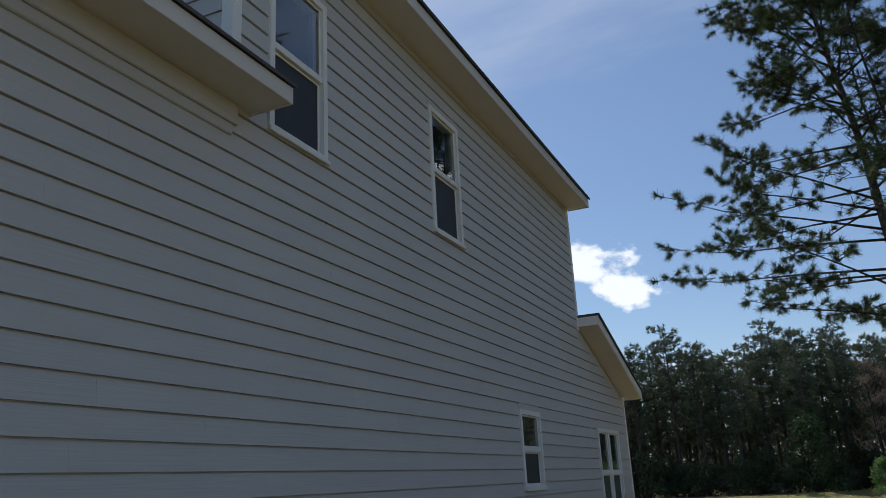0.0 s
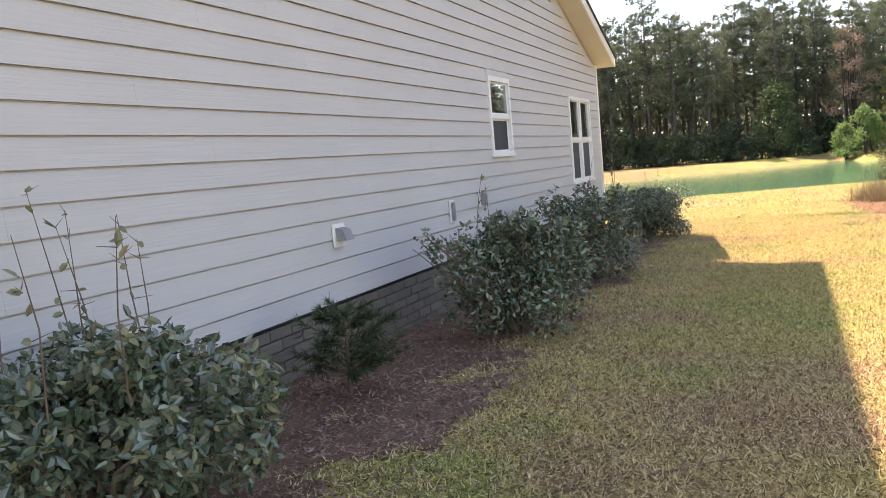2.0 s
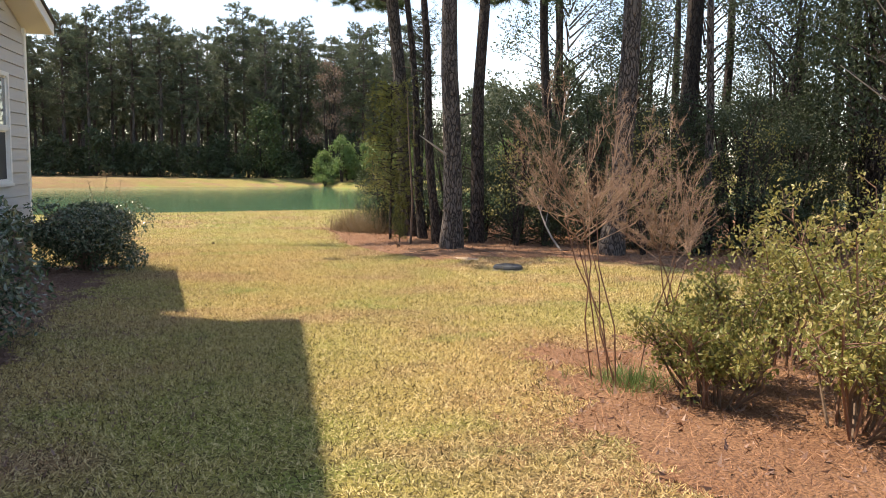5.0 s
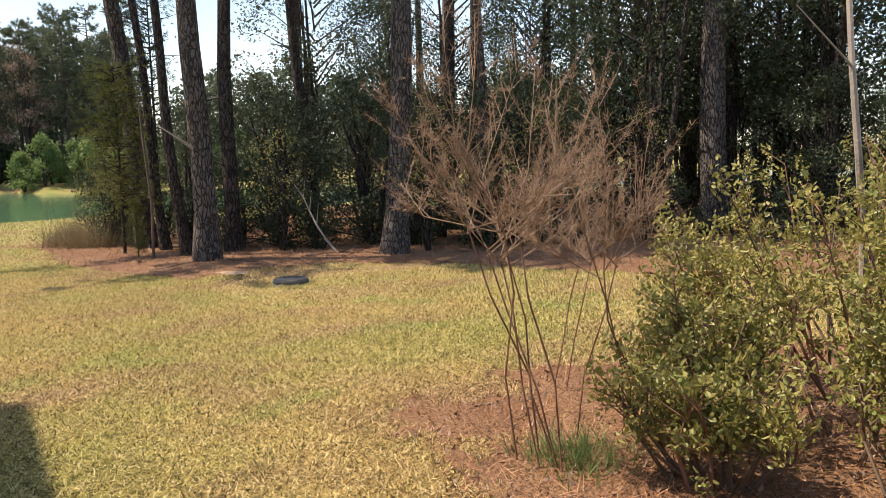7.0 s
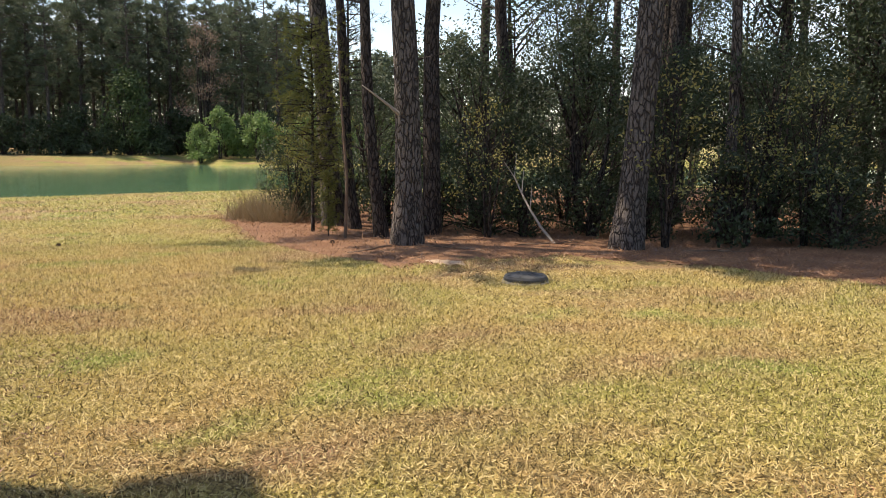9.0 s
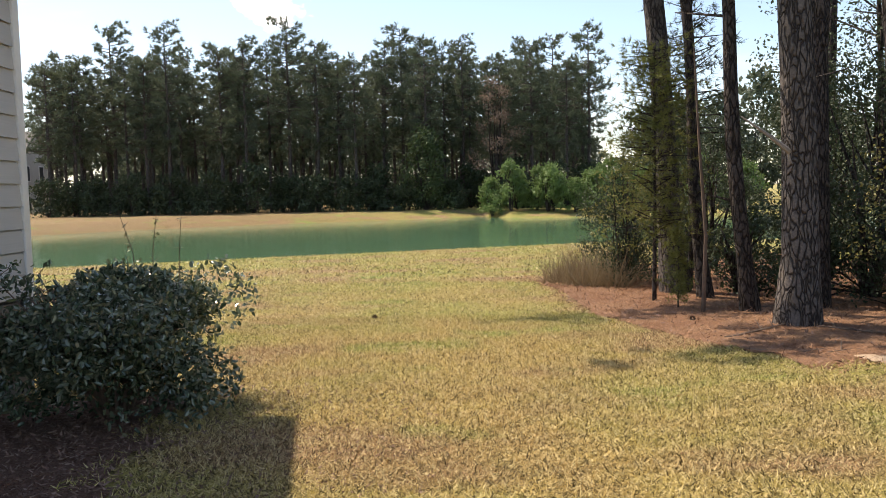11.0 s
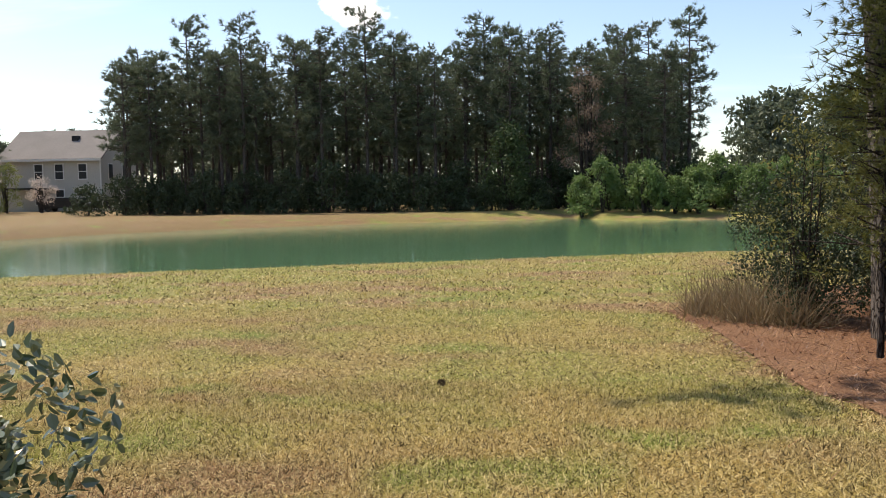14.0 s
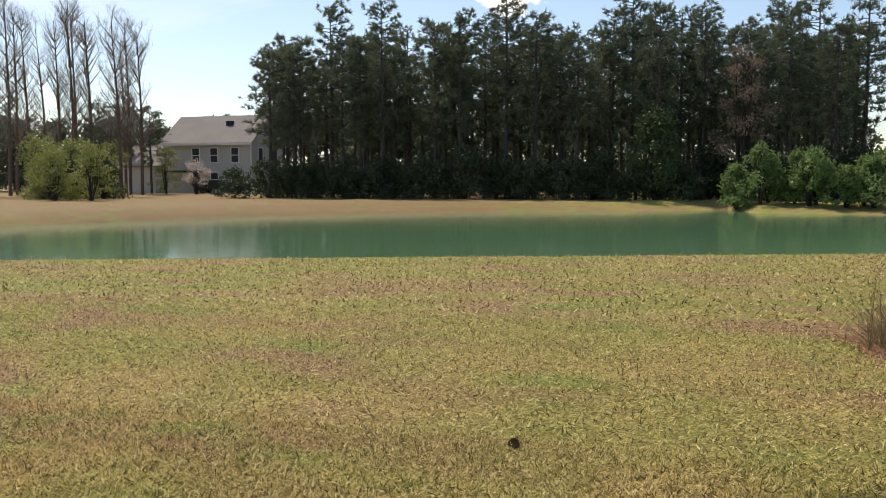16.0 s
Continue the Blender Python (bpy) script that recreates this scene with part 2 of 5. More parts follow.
M_SIDING = material("lap_siding", (0.55, 0.535, 0.51), (0.52, 0.505, 0.48), 0.7, 26, (0.39, 0.38, 0.36), 0.62, 0.22, 0.004, (0.5, 0.06, 3.0), vary=(0.47, 0.46, 0.445), vary_amount=0.35, wear=0.3)
M_TRIM = material("white_trim", (0.80, 0.79, 0.76), (0.74, 0.73, 0.70), 1.3, 30, (0.6, 0.58, 0.54), 0.5, 0.08, 0.002, wear=0.25)
M_SOFFIT = material("soffit_paint", (0.64, 0.61, 0.56), (0.60, 0.57, 0.525), 1.3, 30, (0.6, 0.55, 0.48), 0.6, 0.08, 0.002, wear=0.2)
M_SHINGLE = material("asphalt_shingle", (0.075, 0.07, 0.07), (0.11, 0.10, 0.095), 3, 60, rough=0.95, bump=0.6)
M_BRICK = material("foundation_brick", (0.17, 0.145, 0.115), (0.14, 0.12, 0.098), 6, 60, (0.085, 0.072, 0.06), 0.9, 0.6, 0.006, vary=(0.22, 0.19, 0.15), vary_amount=0.6)
M_MORTAR = material("mortar", (0.21, 0.185, 0.155), (0.17, 0.15, 0.125), 4, 70, rough=0.95, bump=0.5)
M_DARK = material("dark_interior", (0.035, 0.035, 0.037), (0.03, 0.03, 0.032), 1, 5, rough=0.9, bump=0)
M_SCREEN = material("insect_screen", (0.028, 0.03, 0.034), (0.036, 0.038, 0.042), 5, 300, rough=0.55, bump=0.1, bump_d=0.001)
M_GLASS = glass_material()
M_PLASTIC = material("grey_plastic", (0.27, 0.27, 0.27), (0.22, 0.22, 0.22), 5, 60, rough=0.5, bump=0.05, bump_d=0.001)
M_LID = material("rubber_lid", (0.045, 0.048, 0.05), (0.075, 0.078, 0.08), 9, 80, (0.12, 0.11, 0.09), 0.6, 0.3, 0.004)
M_CONC = material("pale_concrete", (0.46, 0.43, 0.37), (0.40, 0.36, 0.30), 3, 40, rough=0.9, bump=0.4)
M_SAND = material("bare_sand", (0.40, 0.29, 0.19), (0.46, 0.36, 0.26), 5, 60, rough=0.95, bump=0.5)
M_BARK = bark_material("pine_bark", (0.145, 0.125, 0.11), (0.20, 0.172, 0.155), (0.036, 0.03, 0.028))
M_BARK_DARK = bark_material("dark_bark", (0.085, 0.068, 0.06), (0.12, 0.10, 0.085), (0.022, 0.018, 0.016))
M_TWIG = material("twig", (0.13, 0.09, 0.065), (0.19, 0.13, 0.09), 6, 60, rough=0.85, bump=0.3)
M_GREYTWIG = material("grey_twig", (0.34, 0.30, 0.26), (0.28, 0.24, 0.21), 6, 60, rough=0.85, bump=0.3)
M_FENNEL = material("dried_weed", (0.33, 0.215, 0.15), (0.42, 0.31, 0.225), 3, 40, rough=0.8, bump=0, vary=(0.27, 0.17, 0.11), island=True, translucent=0.25)
# the light vary colour paints sky glints onto single leaves
M_CAMELLIA = material("glossy_glint_leaf", (0.036, 0.07, 0.033), (0.055, 0.095, 0.045), 3, 30, rough=0.26, bump=0, vary=(0.19, 0.22, 0.14), island=True, translucent=0.12, spec=1.0, vary_amount=0.8)
M_PALELEAF = material("pale_leaf", (0.17, 0.19, 0.09), (0.24, 0.25, 0.14), 3, 30, rough=0.45, bump=0, vary=(0.32, 0.27, 0.16), island=True, translucent=0.25)
M_THICKET = material("thicket_leaf", (0.17, 0.22, 0.06), (0.30, 0.29, 0.085), 1.2, 30, rough=0.42, bump=0, vary=(0.38, 0.31, 0.10), island=True, translucent=0.35, vary_amount=0.8)
M_WOODLEAF = material("wood_leaf", (0.03, 0.05, 0.022), (0.046, 0.07, 0.03), 0.7, 10, rough=0.55, bump=0, vary=(0.08, 0.10, 0.045), island=True, translucent=0.2, vary_amount=0.6)
M_PINE = material("pine_needle", (0.045, 0.085, 0.028), (0.075, 0.115, 0.04), 0.5, 10, rough=0.55, bump=0, vary=(0.115, 0.13, 0.05), island=True, translucent=0.2)
# far needles: the distance haze is put into the colour as pale grey-green
M_HAZYPINE = material("hazed_far_needle", (0.085, 0.115, 0.078), (0.115, 0.145, 0.092), 0.15, 3, rough=0.6, bump=0, vary=(0.17, 0.19, 0.115), island=True, translucent=0.35)
M_CEDAR = material("cedar_needle", (0.17, 0.20, 0.045), (0.24, 0.245, 0.07), 1, 10, rough=0.6, bump=0, vary=(0.19, 0.17, 0.06), island=True, translucent=0.3)
M_YOUNG = material("young_pine", (0.13, 0.21, 0.06), (0.17, 0.26, 0.08), 0.5, 10, rough=0.55, bump=0, vary=(0.22, 0.28, 0.11), island=True, translucent=0.4)
M_SPRING = material("spring_leaf", (0.24, 0.28, 0.07), (0.33, 0.34, 0.10), 0.5, 10, rough=0.6, bump=0, vary=(0.15, 0.18, 0.06), island=True, translucent=0.3)
M_CANE = material("reddish_cane", (0.20, 0.10, 0.065), (0.28, 0.155, 0.10), 5, 40, rough=0.7, bump=0.2)
M_BROWNTWIG = material("brown_bud", (0.25, 0.165, 0.13), (0.31, 0.22, 0.17), 0.5, 10, rough=0.8, bump=0, vary=(0.16, 0.13, 0.09), island=True, translucent=0.2)
M_BLOSSOM = material("blossom", (0.62, 0.52, 0.47), (0.72, 0.66, 0.6), 1, 10, rough=0.7, bump=0, translucent=0.3)
M_REED = material("dry_reed", (0.28, 0.20, 0.125), (0.36, 0.27, 0.17), 2, 30, rough=0.8, bump=0, vary=(0.13, 0.12, 0.05), island=True, translucent=0.2)
M_FARWALL = material("far_siding", (0.58, 0.55, 0.49), (0.54, 0.51, 0.46), 0.4, 8, rough=0.7, bump=0.1)
M_FARROOF = material("far_roof", (0.20, 0.185, 0.175), (0.24, 0.22, 0.21), 0.4, 8, rough=0.95, bump=0.2)
M_WATER = water_material()
M_CONE = material("pine_cone_scale", (0.07, 0.045, 0.03), (0.10, 0.07, 0.045), 9, 60, rough=0.8, bump=0.3)
M_CAR = material("dark_paint", (0.03, 0.032, 0.036), (0.04, 0.042, 0.046), 1, 5, rough=0.25, bump=0)

# ---------------------------------------------------------------- mesh helpers


def mesh_object(name, verts, faces, mat, parent=None, label="", smooth=False):
    me = bpy.data.meshes.new(name)
    me.from_pydata([tuple(v) for v in verts], [], [tuple(f) for f in faces])
    if smooth:
        me.polygons.foreach_set("use_smooth", [True] * len(me.polygons))
    me.materials.append(mat)
    ob = new(name, me)
    if parent is not None:
        ob.parent = parent
    if label:
        tagged(ob, label)
    return ob


def empty(name, at, label, category, group="", kind=""):
    ob = new(name)
    ob.location = at
    return tagged(ob, label, category, group, kind)


class Shape:
    """Gathers boxes and tubes into one mesh."""

    def __init__(self):
        self.v, self.f = [], []

    def box(self, x0, y0, z0, x1, y1, z1, bevel=0.0):
        n = len(self.v)
        if bevel <= 0:
            self.v += [(x, y, z) for x in (x0, x1) for y in (y0, y1) for z in (z0, z1)]
            self.f += [tuple(n + i for i in q) for q in ((0, 1, 3, 2), (4, 6, 7, 5), (0, 4, 5, 1), (2, 3, 7, 6), (0, 2, 6, 4), (1, 5, 7, 3))]
            return self
        bm = bmesh.new()
        bmesh.ops.create_cube(bm, size=1.0)
        for v in bm.verts:
            v.co = Vector((x0 + (v.co.x + 0.5) * (x1 - x0), y0 + (v.co.y + 0.5) * (y1 - y0), z0 + (v.co.z + 0.5) * (z1 - z0)))
        bmesh.ops.bevel(bm, geom=bm.edges[:], offset=bevel, segments=2, affect="EDGES")
        bm.verts.index_update()
        self.v += [tuple(v.co) for v in bm.verts]
        self.f += [tuple(n + v.index for v in f.verts) for f in bm.faces]
        bm.free()
        return self

    def prism(self, outline, axis, a, b):
        """An outline of points in the two other axes, drawn out along axis from a to b."""
        n, k = len(self.v), len(outline)
        for s in (a, b):
            for p, q in outline:
                self.v.append((s, p, q) if axis == "x" else (p, s, q) if axis == "y" else (p, q, s))
        self.f += [tuple(n + i for i in reversed(range(k))), tuple(n + k + i for i in range(k))]
        self.f += [(n + i, n + (i + 1) % k, n + k + (i + 1) % k, n + k + i) for i in range(k)]
        return self

    def ring(self, y0, y1, z0, z1, t, x0, x1):
        """A rectangular frame of width t in the yz plane, from x0 to x1."""
        n = len(self.v)
        for x in (x0, x1):
            for d in (0, t):
                self.v += [(x, y0 + d, z0 + d), (x, y1 - d, z0 + d), (x, y1 - d, z1 - d), (x, y0 + d, z1 - d)]
        for k in range(4):
            j = (k + 1) % 4
            self.f += [tuple(n + i for i in q) for q in ((k, k + 4, j + 4, j), (8 + k, 8 + j, 12 + j, 12 + k), (k, j, 8 + j, 8 + k), (4 + k, 12 + k, 12 + j, 4 + j))]
        return self

    def tube(self, pts, radii, sides=6, rough=0.0, rnd=random):
        n = len(self.v)
        pts = [Vector(p) for p in pts]
        for i, p in enumerate(pts):
            d = (pts[min(i + 1, len(pts) - 1)] - pts[max(i - 1, 0)]).normalized()
            s = d.cross(Vector((0.31, 0.95, 0.05)))
            if s.length < 0.05:
                s = d.cross(Vector((1, 0, 0)))
            s.normalize()
            w = d.cross(s)
            for k in range(sides):
                a = 2 * math.pi * k / sides
                r = radii[i] * (1 + rough * rnd.uniform(-1, 1))
                self.v.append(tuple(p + s * (math.cos(a) * r) + w * (math.sin(a) * r)))
        for i in range(len(pts) - 1):
            for k in range(sides):
                a, b = n + i * sides + k, n + i * sides + (k + 1) % sides
                self.f.append((a, b, b + sides, a + sides))
        self.f.append(tuple(n + (len(pts) - 1) * sides + k for k in range(sides)))
        return self

    def put(self, name, mat, parent=None, label="", smooth=False):
        return mesh_object(name, self.v, self.f, mat, parent, label, smooth)


def unit(v):
    return v / np.maximum(np.linalg.norm(v, axis=-1, keepdims=True), 1e-6)


def leaves(rng, pts, length, width, droop=0.0, axis=None, spread=1.0):
    """Folded leaves of four corners at the given points."""
    n = len(pts)
    d = rng.normal(size=(n, 3)) * spread
    d[:, 2] -= droop
    if axis is not None:
        d += axis
    d = unit(d)
    s = unit(np.cross(d, rng.normal(size=(n, 3))))
    up = np.cross(s, d)
    ln = length * rng.uniform(0.65, 1.25, (n, 1))
    wd = width * rng.uniform(0.7, 1.2, (n, 1))
    v = np.stack([pts, pts + d * ln * 0.45 + s * wd * 0.5 + up * wd * 0.15, pts + d * ln, pts + d * ln * 0.45 - s * wd * 0.5 + up * wd * 0.15], 1)
    f = np.arange(4 * n).reshape(n, 4)
    return v.reshape(-1, 3), f


def broad_leaves(rng, pts, length, width, droop=0.0, axis=None):
    """Oval leaves of two halves folded along the midrib."""
    n = len(pts)
    d = rng.normal(size=(n, 3))
    d[:, 2] -= droop
    if axis is not None:
        d += axis
    d = unit(d)
    s = unit(np.cross(d, rng.normal(size=(n, 3)) * (0.6, 0.6, 1.0)))
    up = np.cross(s, d)
    ln = length * rng.uniform(0.6, 1.25, (n, 1))
    wd = width * rng.uniform(0.75, 1.2, (n, 1)) * 0.5
    a, b = pts + d * ln * 0.28 + up * wd * 0.25, pts + d * ln * 0.68 + up * wd * 0.22
    v = np.stack([pts, pts + d * ln - up * wd * 0.2, a + s * wd * 0.92, b + s * wd * 0.86, a - s * wd * 0.92, b - s * wd * 0.86], 1)
    k = np.arange(n)[:, None] * 6
    f = np.concatenate([k + (0, 2, 3, 1), k + (0, 1, 5, 4)])
    return v.reshape(-1, 3), f


def tufts(rng, pts, axes, count, length, width):
    """Bundles of needles: each point carries count thin triangles that fan out round its axis."""
    n = len(pts)
    p = np.repeat(pts, count, 0)
    d = unit(np.repeat(axes, count, 0) * 0.9 + rng.normal(size=(n * count, 3)) * 0.62)
    s = unit(np.cross(d, rng.normal(size=(n * count, 3)))) * width * 0.5
    ln = length * rng.uniform(0.6, 1.15, (n * count, 1))
    v = np.stack([p - s, p + s, p + d * ln], 1)
    return v.reshape(-1, 3), np.arange(3 * n * count).reshape(-1, 3)


def joined(chunks):
    vs, fs, n = [], [], 0
    for v, f in chunks:
        vs.append(np.asarray(v))
        fs += (np.asarray(f) + n).tolist()
        n += len(v)
    return np.concatenate(vs).tolist(), fs

# ---------------------------------------------------------------- ground, pond


WATER = -0.5


def near_shore(x):
    return min(max(34.6 + 0.33 * x, 22.0), 37.6)


FAR_X = [-70, -30, -24, -21, -17, -12, -6, 4, 7.5, 9.0, 26, 40, 80]
FAR_Y = [34, 36, 39, 45, 52, 57, 60.5, 64, 66.5, 61.5, 60.5, 58, 57]


def far_shore(x):
    return float(np.interp(x, FAR_X, FAR_Y))


def ground_z(x, y):
    base = 0.29 - 0.025 * max(min(y, 21.0), -20.0)
    a, b = near_shore(x), far_shore(x)
    if y <= 21:
        z = base
    elif y < a:
        z = base + (WATER + 0.02 - base) * ((y - 21.0) / (a - 21.0)) ** 1.6
    elif y < b:
        e = min(y - a, b - y)
        z = WATER - min(0.35 * e, 1.2)
    else:
        z = min(WATER + 0.02 + 0.13 * (y - b), 0.0)
    if 34 < abs(x - 10) or y < -8 or y > 120:
        return z
    bump = 0.012 * noise.noise(Vector((x * 0.9, y * 0.9, 0))) + 0.03 * noise.noise(Vector((x * 0.21, y * 0.21, 4)))
    return z + (bump if y < a - 1 or y > b + 1 else 0)


def lines(*spans):
    out = []
    for a, b, step in spans:
        out += list(np.arange(a, b, step))
    return out + [spans[-1][1]]


gx = lines((-3000, -600, 800), (-600, -120, 120), (-120, -30, 6), (-30, -2, 1.5), (-2, 14, 0.5), (14, 30, 1.5), (30, 120, 6), (120, 600, 120), (600, 3000, 800))
gy = lines((-3000, -600, 800), (-600, -60, 90), (-60, -6, 6), (-6, 40, 0.5), (40, 80, 1.0), (80, 130, 5), (130, 600, 94), (600, 3000, 800))
gv = [(x, y, ground_z(x, y)) for x in gx for y in gy]
ny = len(gy)
gf = [(i * ny + j, (i + 1) * ny + j, (i + 1) * ny + j + 1, i * ny + j + 1) for i in range(len(gx) - 1) for j in range(ny - 1)]
ground = mesh_object("ground", gv, gf, M_LAWN, smooth=True)
tagged(ground, "half dormant tan and green lawn sloping to a pond", "lawn", kind="structure")
water = mesh_object("water", [(-70, 20, WATER), (70, 20, WATER), (70, 72, WATER), (-70, 72, WATER)], [(0, 1, 2, 3)], M_WATER)
tagged(water, "green murky pond water with faint ripples", "pond", kind="structure")


def sheet(name, x0, x1, y0, y1, step, inside, mat, lift, label, category):
    """A thin bed laid on the ground where inside(x, y) holds, with a ragged rim."""
    xs, ys = np.arange(x0, x1 + step, step), np.arange(y0, y1 + step, step)
    index, v, f = {}, [], []
    for i, x in enumerate(xs):
        for j, y in enumerate(ys):
            d = inside(x, y)
            if d > -step:
                index[i, j] = len(v)
                v.append((x, y, ground_z(x, y) + (lift if d > 0 else -0.02) + (0.012 * noise.noise(Vector((x * 5, y * 5, 1))) if d > 0 else 0)))
    for (i, j) in index:
        q = [(i, j), (i + 1, j), (i + 1, j + 1), (i, j + 1)]
        if all(k in index for k in q):
            f.append([index[k] for k in q])
    ob = mesh_object(name, v, f, mat, smooth=True)
    return tagged(ob, label, category, kind="stuff")


EDGE_X = [5.15, 5.3, 5.8, 6.4, 7.3, 8.9, 10.1, 10.5, 11.2, 12.5, 15, 40]
EDGE_Y = [24.6, 20.6, 18.2, 16.8, 16.9, 17.2, 15.9, 14.0, 12.6, 11.4, 10.0, 8.0]


def ragged(x, y, k=0.25):
    return k * noise.noise(Vector((x * 1.6, y * 1.6, 2))) + 0.5 * k * noise.noise(Vector((x * 5, y * 5, 3)))


def pine_bed(x, y):
    if x < 5.0:
        return -1.0
    return min(y - float(np.interp(x, EDGE_X, EDGE_Y)), (x - 5.2 - max(0.0, y - 24.8) * 1.3) * 1.5, 36 - y) + ragged(x, y, 0.5)


def right_bed(x, y):
    return 1.0 - (abs((x - 7.6) / 2.1) ** 3 + abs((y - 7.2) / 2.3) ** 3) ** (1 / 3) + 0.4 * ragged(x, y, 0.6)


def house_bed(x, y):
    return min(1.55 + 0.1 * math.sin(y * 0.4 + 0.9) - x, 16.3 - y) + ragged(x, y, 0.7)


sheet("pine_straw_bed", 5, 32, 8, 34, 0.2, pine_bed, M_STRAW, 0.02, "reddish fallen pine straw under the pines", "pine straw")
sheet("pine_straw_bed", 5, 10.2, 4.6, 9.8, 0.1, right_bed, M_STRAW, 0.02, "orange pine straw round a twiggy thicket", "pine straw")
sheet("mulch_bed", 0.03, 2.2, -4, 16.6, 0.12, house_bed, M_MULCH, 0.015, "dark leafy mulch along the house foundation", "mulch")

rng = np.random.default_rng(7)


GXA, GYA, GZA = np.array(gx), np.array(gy), np.array([v[2] for v in gv]).reshape(len(gx), ny)


def ground_many(x, y):
    """Heights of the ground's mesh at many points."""
    i = np.clip(np.searchsorted(GXA, x) - 1, 0, len(GXA) - 2)
    j = np.clip(np.searchsorted(GYA, y) - 1, 0, len(GYA) - 2)
    u, w = (x - GXA[i]) / (GXA[i + 1] - GXA[i]), (y - GYA[j]) / (GYA[j + 1] - GYA[j])
    return (GZA[i, j] * (1 - u) + GZA[i + 1, j] * u) * (1 - w) + (GZA[i, j + 1] * (1 - u) + GZA[i + 1, j + 1] * u) * w


def litter(name, count, x0, x1, y0, y1, inside, mat, length, width, label, category, lie=0.25, bias=None):
    """Needles, blades or dead leaves strewn on the ground."""
    xy = rng.uniform((x0, y0), (x1, y1), (count, 2))
    xy = np.array([p for p in xy.tolist() if inside(*p) > 0])
    pts = np.column_stack([xy, ground_many(xy[:, 0], xy[:, 1]) + 0.02 - 0.012 * min(1.0, length * 10)])
    n = len(pts)
    d = rng.normal(size=(n, 3))
    d[:, 2] = np.abs(d[:, 2]) * lie + 0.05
    d = unit(d)
    s = unit(np.cross(d, rng.normal(size=(n, 3)) * (0.3, 0.3, 1.0))) * width * rng.uniform(0.6, 1.2, (n, 1)) * 0.5
    ln = length * rng.uniform(0.5, 1.3, (n, 1))
    v = np.stack([pts - s, pts + s, pts + d * ln], 1).reshape(-1, 3)
    me = bpy.data.meshes.new(name)
    me.from_pydata(v.tolist(), [], np.arange(3 * n).reshape(n, 3).tolist())
    me.materials.append(mat)
    return tagged(new(name, me), label, category, kind="stuff")


def lawn_here(x, y):
    if x < 0.1 and y < 16.9:
        return -1
    if x > 4.6 and y > 7 and pine_bed(x, y) > 0.1:
        return -1
    if 5.0 < x < 10.4 and 4.5 < y < 10 and right_bed(x, y) > 0.05:
        return -1
    if x < 2.6 and y < 17 and house_bed(x, y) > 0.6 * random.random() - 0.36:
        return -1
    return near_shore(x) - 0.3 - y


litter("grass", 520000, 0.6, 8.2, 0.9, 13.5, lawn_here, M_BLADE, 0.040, 0.0080, "short tan and green blades of mown grass", "grass", 0.6)
litter("grass", 110000, 8.2, 11.2, 8.0, 15.5, lawn_here, M_BLADE, 0.048, 0.010, "short tan and green blades of mown grass", "grass", 0.6)
litter("grass", 340000, -1.5, 6.5, 13.5, 20.5, lawn_here, M_BLADE, 0.040, 0.0076, "short tan and green blades of mown grass", "grass", 0.6)
litter("grass", 260000, -6, 9, 13.5, 25, lawn_here, M_BLADE, 0.048, 0.010, "short tan and green blades of mown grass", "grass", 0.6)
litter("grass", 60000, -12, 10, 25, 37, lawn_here, M_BLADE, 0.075, 0.022, "short tan and green blades of mown grass", "grass", 0.6)
litter("pine_needles", 78000, 4.6, 13, 10.5, 26, lambda x, y: pine_bed(x, y) + 1.1 * random.random() ** 3, M_NEEDLE, 0.15, 0.0085, "loose reddish needles fallen from pines", "pine needles", 0.18)
litter("pine_needles", 52000, 4.8, 10.4, 4.4, 10.0, lambda x, y: right_bed(x, y) + 0.4 * random.random() ** 3, M_NEEDLE, 0.12, 0.0062, "loose reddish needles fallen from pines", "pine needles", 0.25)
litter("leaf_litter", 60000, 0.03, 3.3, 0, 16.5, lambda x, y: house_bed(x, y) + 2.2 * random.random() ** 2.4, M_DRYLEAF, 0.04, 0.017, "brown dead leaves lying in the bed", "dead leaves", 0.3)

litter("leaf_litter", 5000, 5, 10.2, 4.6, 9.8, right_bed, M_DRYLEAF, 0.06, 0.03, "brown dead leaves on the pine straw", "dead leaves", 0.35)
litter("leaf_litter", 12000, 5, 12, 11, 26, pine_bed, M_DRYLEAF, 0.06, 0.025, "brown dead leaves on the pine straw", "dead leaves", 0.35)

# ---------------------------------------------------------------- the house
Y_FRONT, Y_MAIN, Y_REAR, Y_END = -9.0, 3.46, 13.45, 16.72   # along the side wall
Z_SILL, Z_UP, Z_FRONT = 0.655, 6.98, 4.79
WINDOWS = [  # y0, y1, z0, z1, columns
    (3.93, 4.81, 4.77, 6.42, 1), (7.12, 7.99, 4.77, 6.42, 1), (9.66, 10.56, 1.80, 2.88, 1), (14.04, 15.78, 1.19, 2.81, 2)]
house = empty("house", (0, 4, 0), "two storey house in pale grey lap siding with white trim", "house")
HO = Vector((0, 4, 0))


def house_part(shape, name, mat, label="", parent=None, smooth=False):
    ob = shape.put(name, mat, parent or house, label, smooth)
    if parent is None:
        ob.matrix_parent_inverse = Matrix.Translation(-HO)
    return ob


def rake_z(y):
    """Underside of the rear shed roof."""
    return 4.62 - (y - Y_REAR) * 0.325


def top_at(y):
    return Z_FRONT if y < Y_MAIN else Z_UP if y < Y_REAR else rake_z(y)


